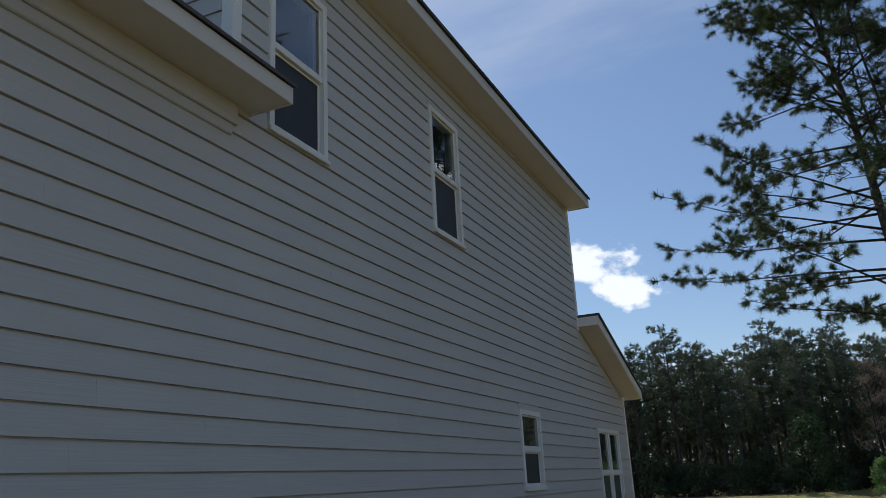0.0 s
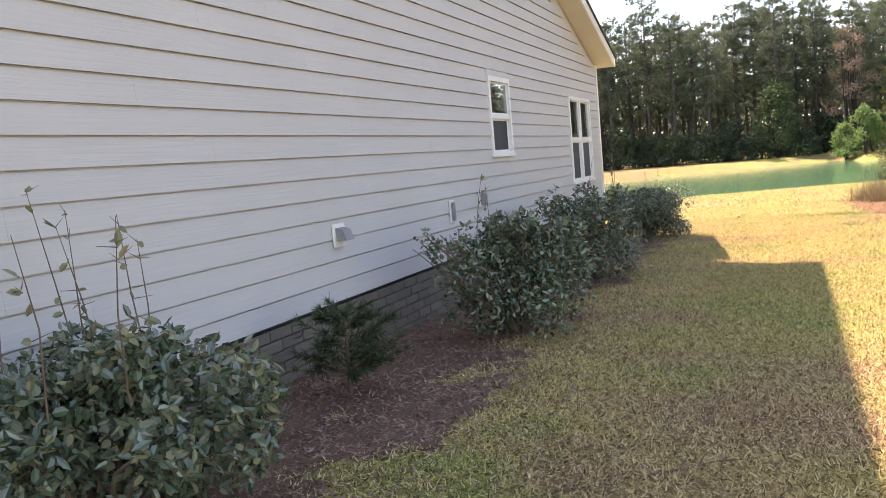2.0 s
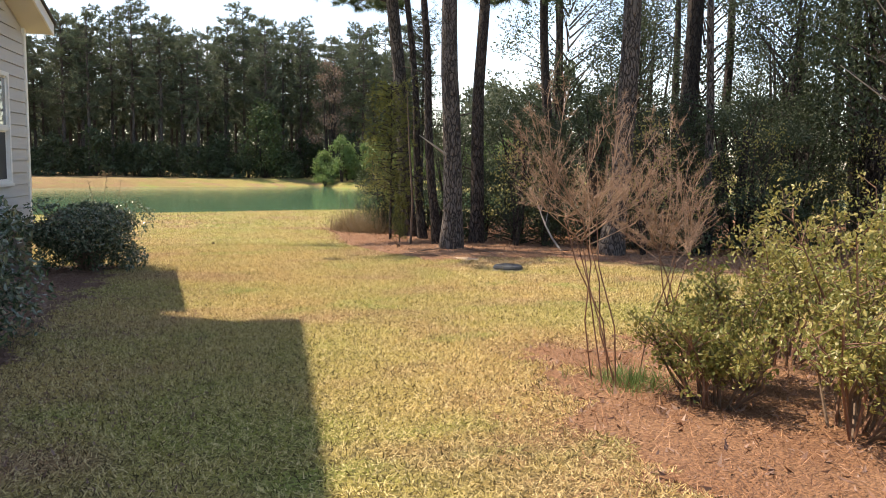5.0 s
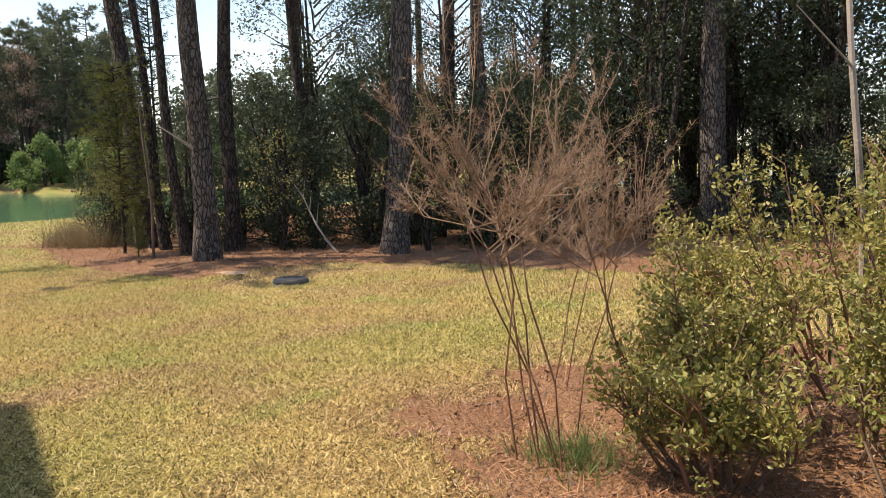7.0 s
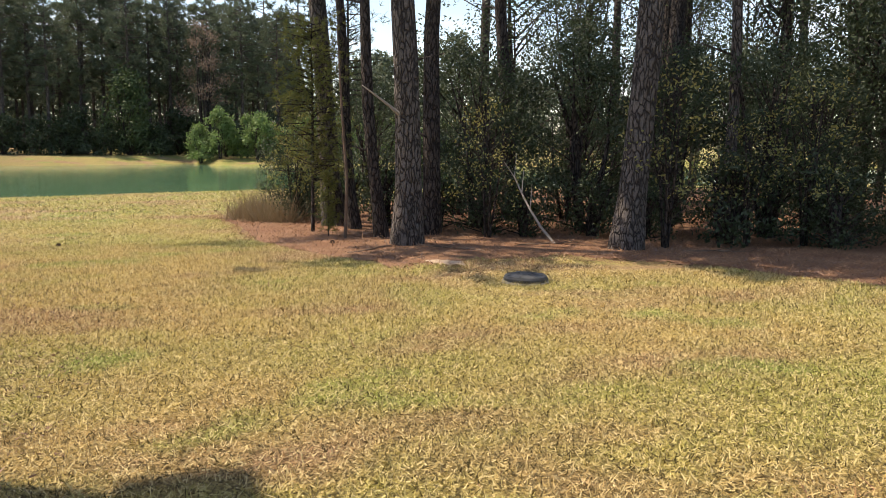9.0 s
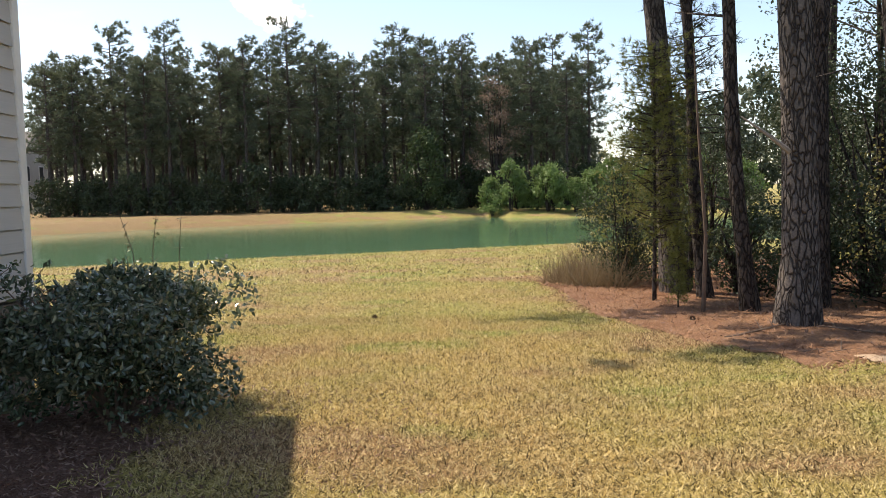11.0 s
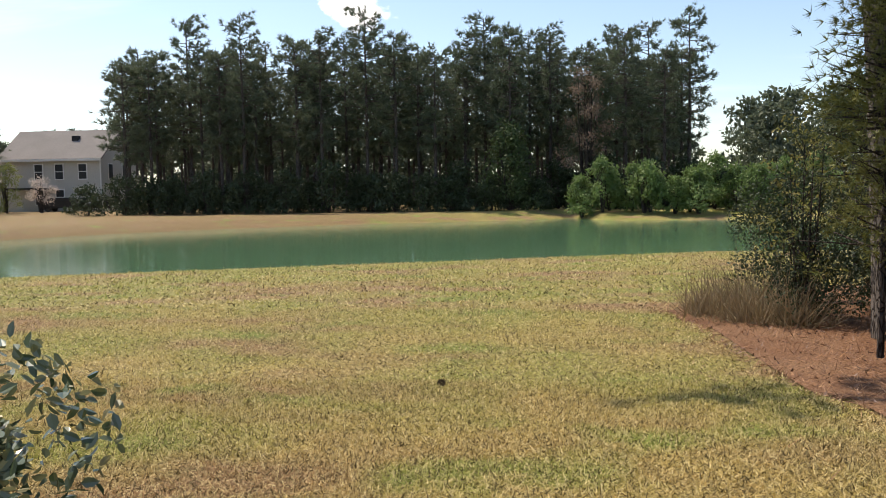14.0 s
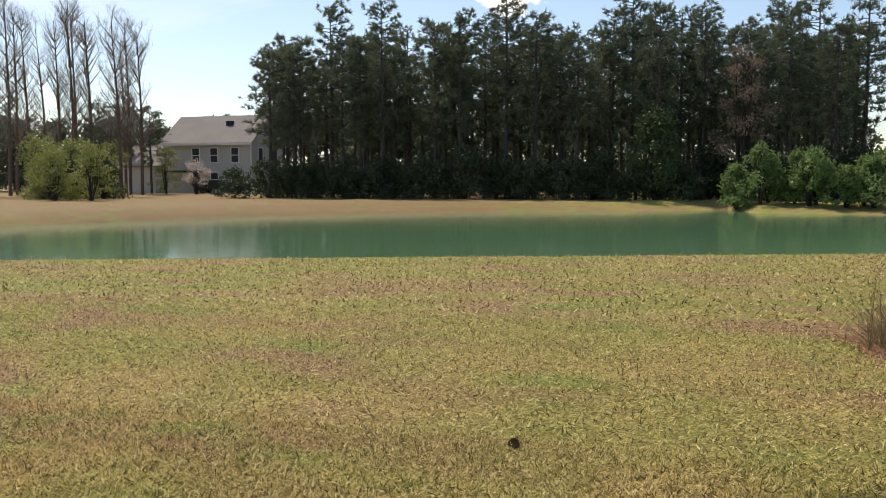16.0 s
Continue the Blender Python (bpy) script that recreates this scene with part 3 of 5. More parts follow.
def wall_slab():
    s = Shape()
    cuts = sorted({Y_FRONT, Y_MAIN, Y_REAR, Y_END, *[w[0] + 0.03 for w in WINDOWS], *[w[1] - 0.03 for w in WINDOWS]})
    for a, b in zip(cuts, cuts[1:]):
        holes = sorted((w[2] + 0.03, w[3] - 0.03) for w in WINDOWS if w[0] < (a + b) / 2 < w[1])
        z = 0.1
        for z0, z1 in holes + [(None, None)]:
            if z0 is None:
                ta, tb = top_at(a + 1e-4), top_at(b - 1e-4)
                s.prism([(a, z), (b, z), (b, tb), (a, ta)], "x", -0.16, -0.012)
            else:
                s.box(-0.16, a, z, -0.012, b, z0)
                z = z1
    return s


wall = house_part(wall_slab(), "wall", M_SIDING)
wb = bmesh.new()
wb.from_mesh(wall.data)
bmesh.ops.remove_doubles(wb, verts=wb.verts[:], dist=0.001)
wb.to_mesh(wall.data)
wb.free()
house_part(Shape().box(-10.2, Y_FRONT, 0.1, -10.0, Y_END, 6.9), "wall", M_SIDING)
house_part(Shape().box(-10.0, Y_FRONT, 0.1, -0.17, Y_FRONT + 0.2, 4.7), "wall", M_SIDING)
for outline, ya, yb in (([(-10.0, 0.1), (-0.17, 0.1), (-0.17, 3.5), (-10.0, 3.5)], Y_END - 0.2, Y_END),
                        ([(-10.0, 3.6), (-0.17, 3.6), (-0.17, Z_UP), (-5.1, 9.9), (-10.0, Z_UP)], Y_REAR - 0.2, Y_REAR),
                        ([(-10.0, 4.9), (-0.02, 4.9), (-0.02, Z_UP), (-5.1, 9.9), (-10.0, Z_UP)], Y_MAIN, Y_MAIN + 0.2)):
    house_part(Shape().prism(outline, "y", ya, yb), "wall", M_SIDING)
# added inner walls and floors; the rooms' darkness is put into their near-black colour
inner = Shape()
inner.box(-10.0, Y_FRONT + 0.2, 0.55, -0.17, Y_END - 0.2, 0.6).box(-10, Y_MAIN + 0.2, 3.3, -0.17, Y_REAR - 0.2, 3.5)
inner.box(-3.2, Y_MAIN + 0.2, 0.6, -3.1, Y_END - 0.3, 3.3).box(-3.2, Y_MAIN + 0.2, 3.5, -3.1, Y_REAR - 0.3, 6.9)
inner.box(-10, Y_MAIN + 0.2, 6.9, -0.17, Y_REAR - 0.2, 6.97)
house_part(inner, "unlit_inner_wall", M_DARK)


def board_shape(y0, y1, za, zb, full):
    """One lap board between heights za and zb: proud at its lower edge."""
    lo, hi = 0.018, 0.003
    if zb - za < full * 0.99:
        hi = lo - (lo - hi) * (zb - za) / full
    s = Shape()
    s.prism([(-0.012, za), (lo, za), (hi, zb), (-0.012, zb)], "y", y0, y1)
    return s


COURSE = 0.178
r_board = random.Random(5)
boards, rest = [], Shape()
for c in range(36):
    za, zb = Z_SILL + c * COURSE, Z_SILL + (c + 1) * COURSE
    if za > Z_UP - 0.02:
        break
    ya, yb = (Y_FRONT if za < Z_FRONT - 0.1 else Y_MAIN + 0.1), Y_END - 0.09
    if zb > 3.45:
        yb = min(yb, Y_REAR + (4.62 - zb) / 0.325)
    if zb > 4.5:
        yb = Y_REAR - 0.09
    zb = min(zb, Z_UP)
    spans, y = [], ya
    holes = sorted((w[0], w[1], w[2], w[3]) for w in WINDOWS if w[2] < zb - 0.004 and w[3] > za + 0.004)
    for h in holes + [(yb, yb, 0, 0)]:
        if h[0] > y + 0.02:
            spans.append((y, h[0], za, zb))
        if h[1] > h[0]:
            if h[2] > za + 0.012:
                spans.append((h[0], h[1], za, h[2]))
            if h[3] < zb - 0.012:
                spans.append((h[0], h[1], h[3], zb))
        y = h[1]
    off = r_board.uniform(0, 3.6)
    for y0, y1, a, b in spans:
        cuts = [y0] + [q for q in np.arange(Y_FRONT - off, Y_END, 3.66) if y0 + 0.3 < q < y1 - 0.3] + [y1]
        for p, q in zip(cuts, cuts[1:]):
            boards.append((p + 0.0004, q - 0.0004, a + 0.001, b - (0.012 if b - a > 0.1 else 0)))
for p, q, a, b in boards:
    s = board_shape(p, q, a, b, COURSE)
    if q < 0.5:
        n = len(rest.v)
        rest.v += s.v
        rest.f += [tuple(n + i for i in f) for f in s.f]
    else:
        s.put("siding_board", M_SIDING, wall)
tagged(rest.put("siding_boards", M_SIDING, wall), kind="stuff")

for c in range(12):
    za = 4.93 + c * COURSE
    front = Shape().prism([(Y_MAIN + 0.01, za), (Y_MAIN - 0.017, za), (Y_MAIN - 0.004, za + COURSE - 0.009), (Y_MAIN + 0.01, za + COURSE - 0.009)], "x", -3.5, -0.09)
    front.put("siding_board", M_SIDING, wall)
trim = Shape()
trim.box(-0.1, Y_END - 0.09, 0.55, 0.026, Y_END + 0.012, rake_z(Y_END) + 0.02, 0.004)
house_part(trim, "corner_board", M_TRIM)
house_part(Shape().box(-0.1, Y_REAR - 0.09, 4.55, 0.026, Y_REAR + 0.012, Z_UP + 0.01, 0.004), "corner_board", M_TRIM)
house_part(Shape().box(-0.09, Y_MAIN - 0.012, 4.9, 0.026, Y_MAIN + 0.10, Z_UP + 0.01, 0.004), "corner_board", M_TRIM)
house_part(Shape().box(-0.01, Y_FRONT, 4.53, 0.03, Y_MAIN + 0.02, 4.62, 0.006).box(-0.01, Y_FRONT, 4.62, 0.05, Y_MAIN + 0.06, 4.79, 0.006), "frieze_board", M_SIDING)
house_part(Shape().box(-0.02, Y_FRONT, Z_SILL - 0.02, 0.004, Y_END, Z_SILL - 0.002), "drip_edge", M_DARK)

# front eave of the single storey wing
eave = Shape().box(0.0, Y_FRONT, 4.79, 0.40, Y_MAIN + 0.215, 4.81)
house_part(eave, "soffit", M_SOFFIT)
house_part(Shape().box(0.40, Y_FRONT, 4.78, 0.425, Y_MAIN + 0.24, 4.92, 0.003).box(-0.01, Y_MAIN + 0.215, 4.78, 0.40, Y_MAIN + 0.24, 4.92), "fascia", M_SOFFIT)


def roof_slab(outline, axis, a, b, name="roof"):
    return house_part(Shape().prism(outline, axis, a, b), name, M_SHINGLE)


roof_slab([(0.45, 4.92), (0.45, 4.95), (-5.2, 7.55), (-10.7, 4.95), (-10.7, 4.92), (-5.2, 7.45)], "y", Y_FRONT - 0.3, Y_MAIN)
roof_slab([(0.45, 4.92), (0.45, 4.95), (-0.02, 5.17), (-0.02, 5.12)], "y", Y_MAIN, Y_MAIN + 0.26)
# main roof
house_part(Shape().box(0.0, Y_MAIN - 0.25, Z_UP, 0.40, Y_REAR + 0.13, Z_UP + 0.02), "soffit", M_SOFFIT)
house_part(Shape().box(0.40, Y_MAIN - 0.27, Z_UP - 0.02, 0.425, Y_REAR + 0.15, Z_UP + 0.14, 0.003).box(0, Y_REAR + 0.13, Z_UP - 0.02, 0.40, Y_REAR + 0.15, Z_UP + 0.14), "fascia", M_SOFFIT)
roof_slab([(0.46, Z_UP + 0.14), (0.46, Z_UP + 0.18), (-5.1, 10.3), (-10.7, Z_UP + 0.18), (-10.7, Z_UP + 0.14), (-5.1, 10.2)], "y", Y_MAIN - 0.3, Y_REAR + 0.18)
# rear shed roof: soffit, rake board and shingles follow the slope
SL, Y_TIP = 0.325, Y_END + 0.13


def sloped(x0, x1, up0, up1, y0=Y_REAR - 0.02, y1=Y_TIP):
    return Shape().prism([(y0, rake_z(y0) + up0), (y1, rake_z(y1) + up0), (y1, rake_z(y1) + up1), (y0, rake_z(y0) + up1)], "x", x0, x1)


house_part(sloped(0.0, 0.38, 0.0, 0.02), "soffit", M_SOFFIT)
house_part(sloped(0.38, 0.405, -0.01, 0.16), "rake_board", M_TRIM)
house_part(Shape().box(0.0, Y_REAR - 0.045, rake_z(Y_REAR) + 0.0, 0.405, Y_REAR - 0.022, rake_z(Y_REAR) + 0.17), "rake_return", M_TRIM)
house_part(Shape().box(-0.2, Y_TIP - 0.02, rake_z(Y_TIP), 0.38, Y_TIP, rake_z(Y_TIP) + 0.16), "fascia", M_TRIM)
house_part(sloped(-10.4, 0.44, 0.165, 0.20, Y_REAR - 0.05, Y_TIP + 0.04), "roof", M_SHINGLE)
house_part(sloped(-10.2, 0.0, 0.03, 0.16, Y_REAR, Y_END), "rafter_fill", M_TRIM)


def build_window(y0, y1, z0, z1, cols):
    """A double-hung window: outer frame, meeting rail, panes above, screened sash below."""
    t, px = 0.065, 0.034
    s = Shape().ring(y0, y1, z0, z1, t, -0.09, px)
    zm = (z0 + z1) / 2
    win = house_part(s, "window", M_TRIM, "white double-hung window with a dark lower screen")
    Shape().box(-0.06, y0 + t, zm - 0.03, 0.02, y1 - t, zm + 0.03, 0.004).put("meeting_rail", M_TRIM, win)
    Shape().box(px, y0 - 0.01, z0 - 0.012, px + 0.022, y1 + 0.01, z0 + 0.03, 0.004).put("window_sill", M_TRIM, win)
    ys = [y0 + t + (y1 - y0 - 2 * t) * k / cols for k in range(cols + 1)]
    for y in ys[1:-1]:
        Shape().box(-0.085, y - 0.06, z0 + t, 0.026, y + 0.06, z1 - t, 0.004).put("mullion", M_TRIM, win)
    for k in range(cols):
        a, b = ys[k] + (0.06 if k else 0), ys[k + 1] - (0.06 if k < cols - 1 else 0)
        for lo, hi, x in ((z0 + t, zm - 0.03, -0.03), (zm + 0.03, z1 - t, -0.01)):
            Shape().ring(a, b, lo, hi, 0.022, x - 0.02, x + 0.012).put("sash", M_TRIM, win)
        Shape().box(-0.012, a + 0.02, zm + 0.05, -0.007, b - 0.02, z1 - t - 0.02).put("pane", M_GLASS, win)
        Shape().box(-0.046, a + 0.02, z0 + 0.065, -0.041, b - 0.02, zm - 0.05).put("pane", M_GLASS, win)
        Shape().box(-0.026, a + 0.02, z0 + 0.065, -0.024, b - 0.02, zm - 0.05).put("insect_screen", M_SCREEN, win)


for w in WINDOWS:
    build_window(*w)

# brick foundation
fnd = house_part(Shape().box(-0.2, Y_FRONT, -0.6, -0.012, Y_END, Z_SILL - 0.022).box(-10, Y_END - 0.2, -0.6, -0.2, Y_END - 0.03, Z_SILL), "foundation", M_MORTAR)
BL, BH = 0.29, 0.092
brick_me = bpy.data.meshes.new("brick")
bs_ = Shape().box(-0.03, 0.004, 0.004, 0.0, BL - 0.004, BH - 0.004, 0.004)
brick_me.from_pydata(bs_.v, [], bs_.f)
brick_me.materials.append(M_BRICK)
r_brick = random.Random(3)
more = Shape()
for c in range(6):
    z = Z_SILL - 0.03 - (c + 1) * BH
    for k in range(62):
        y = Y_FRONT + 9.6 + k * BL + (BL / 2 if c % 2 else 0)
        if z + BH < ground_z(0, y) - 0.02 or y + BL > Y_END:
            continue
        if k < 50:
            b = new("brick", brick_me)
            b.parent = fnd
            b.location = (r_brick.uniform(-0.003, 0.003), y, z)
        else:
            more.box(-0.03, y + 0.004, z + 0.004, r_brick.uniform(-0.003, 0.003), y + BL - 0.004, z + BH - 0.004)
    for k in range(30):
        y = Y_FRONT + k * 0.32
        more.box(-0.03, y + 0.004, z + 0.004, 0, y + 0.316, z + BH - 0.004)
tagged(more.put("bricks", M_BRICK, fnd), kind="stuff")


def dryer_vent(y, z):
    t = empty("dryer_vent", (0.014, y, z), "grey plastic dryer vent hood on the siding", "vent")
    t.scale = (0.88, 0.88, 0.88)
    Shape().box(0, -0.115, -0.115, 0.022, 0.115, 0.115, 0.01).put("plate", M_TRIM, t)
    s = Shape()
    s.prism([(0.02, 0.07), (0.10, 0.05), (0.13, -0.05), (0.02, -0.05)], "y", -0.075, -0.068)
    s.prism([(0.02, 0.07), (0.10, 0.05), (0.13, -0.05), (0.02, -0.05)], "y", 0.068, 0.075)
    s.prism([(0.02, 0.074), (0.02, 0.066), (0.10, 0.046), (0.13, -0.052), (0.138, -0.05), (0.104, 0.054)], "y", -0.075, 0.075)
    s.put("hood", M_PLASTIC, t)
    Shape().prism([(0.03, 0.05), (0.036, 0.05), (0.062, -0.05), (0.056, -0.05)], "y", -0.064, 0.064).put("flap", M_DARK, t)


dryer_vent(5.47, 1.22)


def outlet_box(y, z, h, deep, label):
    t = empty("outlet_box", (0.014, y, z), label, "outlet")
    Shape().box(0, -0.065, -h / 2, 0.02, 0.065, h / 2, 0.006).put("plate", M_TRIM, t)
    Shape().box(0.02, -0.045, -h / 2 + 0.02, 0.02 + deep, 0.045, h / 2 - 0.02, 0.012).put("cover", M_PLASTIC, t)


outlet_box(8.05, 1.20, 0.26, 0.025, "white weatherproof outlet cover on the siding")
outlet_box(9.04, 1.27, 0.20, 0.07, "grey hose and cable box on the siding")

# ---------------------------------------------------------------- shrubs by the house


def bush(name, x, y, r, h, seed, n_leaf, label, ragged_side=(0, 0), shoots=5, leaf=0.062, tall=0.35, pale_share=7):
    """A camellia-like shrub: stems, a dense uneven crown of leaves, and straggling shoots."""
    g = np.random.default_rng(seed)
    rr = random.Random(seed)
    z0 = ground_z(x, y)
    ob = empty(name, (x, y, z0), label, "shrub", "shrubs along the house")
    tips = []
    for k in range(26):
        a, e = rr.uniform(0, 6.28), rr.uniform(0.15, 0.9)
        end = Vector((math.cos(a) * r * e, math.sin(a) * r * e, h * rr.uniform(0.55, 0.98) * (1.05 - 0.35 * e)))
        mid = end * 0.5 + Vector((rr.uniform(-.06, .06), rr.uniform(-.06, .06), 0.08))
        Shape().tube([(math.cos(a) * 0.07, math.sin(a) * 0.07, -0.03), mid, end], [0.014, 0.009, 0.003], 5).put("stem", M_TWIG, ob)
        tips.append(end)
    lumps = [(Vector((rr.uniform(-.6, .6) * r, rr.uniform(-.6, .6) * r, h * rr.uniform(0.10, 0.74))), rr.uniform(0.22, 0.44) * r) for _ in range(26)]
    lumps += [(t * rr.uniform(0.86, 1.0), rr.uniform(0.15, 0.24) * r) for t in tips]
    pts = []
    share = n_leaf // len(lumps)
    for c, rad in lumps:
        d = unit(g.normal(size=(share, 3))) * (g.uniform(0.45, 1.0, (share, 1)) ** 0.5) * rad * (1, 1, 0.85)
        pts.append(d + np.array(c))
    pts = np.concatenate(pts)
    pts = pts[(pts[:, 2] > 0.05)]
    ext = []
    for k in range(shoots):
        a = rr.uniform(0, 6.28)
        b = Vector((math.cos(a) * r * 0.5, math.sin(a) * r * 0.5, h * 0.7))
        t = b + Vector((rr.uniform(-.15, .15) + ragged_side[0], rr.uniform(-.15, .15) + ragged_side[1], h * rr.uniform(0.6, 1.1) * tall + h * 0.2))
        m = (b + t) / 2 + Vector((rr.uniform(-.03, .03), rr.uniform(-.03, .03), 0))
        fine = Shape().tube([b, m, t], [0.0045, 0.0035, 0.0015], 5)
        for q in range(5):
            p = b.lerp(t, rr.uniform(0.3, 1.0))
            ext.append(p)
            fine.tube([p, p + Vector((rr.uniform(-.07, .07), rr.uniform(-.07, .07), rr.uniform(0, .05)))], [0.003, 0.001], 3)
        fine.put("shoot", M_TWIG, ob)
    out = unit(pts - np.array((0, 0, h * 0.45)))
    v, f = broad_leaves(g, pts, leaf, leaf * 0.52, 0.1, out * 0.35)
    mesh_object("foliage", v.tolist(), f.tolist(), M_CAMELLIA, ob)
    # paler leaves: real pale growth, and glints put into the leaf colour
    k = g.choice(len(pts), len(pts) // pale_share)
    pale = np.concatenate([pts[k] * 1.02, np.array([list(p) for p in ext]).reshape(-1, 3)])
    v, f = broad_leaves(g, pale, leaf * 0.85, leaf * 0.45, 0.2)
    mesh_object("pale_foliage", v.tolist(), f.tolist(), M_PALELEAF, ob)
    return ob


def sparse_branches(ob, x, y, seed, reach, top):
    """Bare leaning branches with few leaves at one side of a shrub."""
    g, rr = np.random.default_rng(seed), random.Random(seed)
    pts = []
    for k in range(9):
        s = Shape()
        e = Vector((reach[0] * rr.uniform(0.5, 1.1), reach[1] * rr.uniform(0.5, 1.15), top * rr.uniform(0.7, 1.05)))
        m = e * 0.5 + Vector((rr.uniform(-.05, .05), rr.uniform(-.05, .05), 0.05))
        s.tube([(0, 0, 0), m, e], [0.013, 0.008, 0.003], 5)
        for q in range(7):
            b = m.lerp(e, rr.random())
            t = b + Vector((rr.uniform(-.18, .18), rr.uniform(-.2, .2), rr.uniform(-.02, .16)))
            s.tube([b, t], [0.004, 0.0015], 4)
            pts += [list(b.lerp(t, rr.uniform(0.4, 1))) for _ in range(6)]
        s.put("bare_branch", M_TWIG, ob)
    v, f = leaves(g, np.array(pts), 0.05, 0.03, 0.3)
    mesh_object("sparse_foliage", v.tolist(), f.tolist(), M_CAMELLIA, ob)


bush_a = bush("shrub", 0.72, 2.0, 0.85, 0.92, 11, 5200, "glossy green shrub with tall bare shoots by the house", shoots=11, leaf=0.07, tall=0.75, pale_share=3)
bush_b = bush("shrub", 1.3, 6.35, 0.74, 1.2, 12, 6000, "dense dark glossy shrub with one bare straggly side", shoots=3)
sparse_branches(bush_b, 0, 0, 21, (-0.6, -0.85), 1.05)
sparse_branches(bush_b, 0, 0, 23, (-0.25, -0.8), 0.7)
bush_c = bush("shrub", 1.15, 9.95, 0.80, 1.4, 13, 6600, "tall dark glossy shrub below a window", shoots=4)
bush_d = bush("shrub", 1.05, 15.7, 0.90, 1.14, 14, 21000, "rounded dark shrub near the corner of the house", shoots=3, leaf=0.052)
sparse_branches(bush_d, 0, 0, 22, (-0.7, -0.3), 1.05)


def seedling(x, y, h, r, seed):
    g, rr = np.random.default_rng(seed), random.Random(seed)
    ob = empty("pine_seedling", (x, y, ground_z(x, y)), "small bushy evergreen seedling in dark mulch", "seedling")
    s, pts, ax = Shape().tube([(0, 0, -0.02), (0.01, 0, h * 0.5), (0, 0, h)], [0.018, 0.012, 0.004], 6), [], []
    for k in range(60):
        a, z = rr.uniform(0, 6.28), h * rr.uniform(0.16, 0.92)
        e = Vector((math.cos(a), math.sin(a), rr.uniform(0.1, 0.7))) * (r * (1.2 - 0.75 * z / h) * rr.uniform(0.5, 1))
        s.tube([(0, 0, z), Vector((0, 0, z)) + e], [0.006, 0.002], 4)
        for q in range(9):
            pts.append(list(Vector((0, 0, z)) + e * rr.uniform(0.25, 1)))
            ax.append(list(e.normalized()))
    s.put("stem", M_TWIG, ob)
    v, f = tufts(g, np.array(pts), np.array(ax), 13, 0.085, 0.007)
    mesh_object("foliage", v.tolist(), f.tolist(), M_WOODLEAF, ob)


seedling(0.72, 4.25, 0.62, 0.44, 31)

# ---------------------------------------------------------------- thicket and dried weeds


def thicket_shrub(x, y, r, h, seed):
    g, rr = np.random.default_rng(seed), random.Random(seed)
    ob = empty("azalea_shrub", (x, y, ground_z(x, y)), "twiggy shrub with sparse olive and yellow leaves", "shrub", "thicket shrubs on the pine straw")
    pts = []
    for k in range(20):
        s = Shape()
        a, e = rr.uniform(0, 6.28), rr.uniform(0.1, 1.2)
        p0 = Vector((math.cos(a) * 0.45 * r * rr.random(), math.sin(a) * 0.45 * r * rr.random(), -0.03))
        p2 = Vector((math.cos(a) * r * e, math.sin(a) * r * e, h * rr.uniform(0.5, 1.05)))
        p1 = p0.lerp(p2, 0.5) + Vector((rr.uniform(-.1, .1), rr.uniform(-.1, .1), 0.02))
        s.tube([p0, p1, p2], [0.011, 0.008, 0.003], 5)
        for q in range(9):
            b = p0.lerp(p2, rr.uniform(0.25, 1.0) ** 0.55)
            t = b + Vector((rr.uniform(-.2, .2), rr.uniform(-.2, .2), rr.uniform(0.02, .22)))
            s.tube([b, t], [0.004, 0.0015], 4)
            for w in range(4):
                c = np.array(b.lerp(t, rr.uniform(0.45, 1.05)))
                pts.append(c + g.normal(size=(5, 3)) * 0.026)
        s.put("stem", M_CANE if k % 3 == 0 else M_TWIG, ob)
    v, f = broad_leaves(g, np.concatenate(pts), 0.037, 0.019, -0.5)
    mesh_object("foliage", v.tolist(), f.tolist(), M_THICKET, ob)


for k, (x, y, r, h) in enumerate([(6.85, 7.9, 0.42, 0.85), (7.4, 7.3, 0.75, 1.2), (8.3, 7.9, 0.9, 1.45), (6.95, 6.85, 0.5, 0.7), (8.2, 6.5, 0.8, 1.2), (7.7, 8.5, 0.6, 1.05), (9.1, 7.1, 0.8, 1.5), (7.5, 6.1, 0.5, 0.8), (6.45, 7.5, 0.35, 0.5), (7.9, 7.2, 0.5, 1.6)]):
    thicket_shrub(x, y, r, h, 50 + k)


def sapling(x, y, seed):
    rr = random.Random(seed)
    ob = empty("sapling", (x, y, ground_z(x, y)), "crooked thin pale sapling rising from the thicket", "sapling")
    pts = [Vector((0.05 * math.sin(k * 1.3), 0.04 * k + 0.04 * math.cos(k), -0.05 + 0.5 * k)) for k in range(9)]
    Shape().tube(pts, [0.028 - 0.0024 * k for k in range(9)], 7).put("trunk", M_GREYTWIG, ob)
    for k in range(4, 9):
        a = rr.uniform(0, 6.28)
        e = pts[k] + Vector((math.cos(a), math.sin(a), 0.6)) * 0.5
        Shape().tube([pts[k], e], [0.008, 0.003], 5).put("branch", M_GREYTWIG, ob)


sapling(8.1, 7.75, 61)


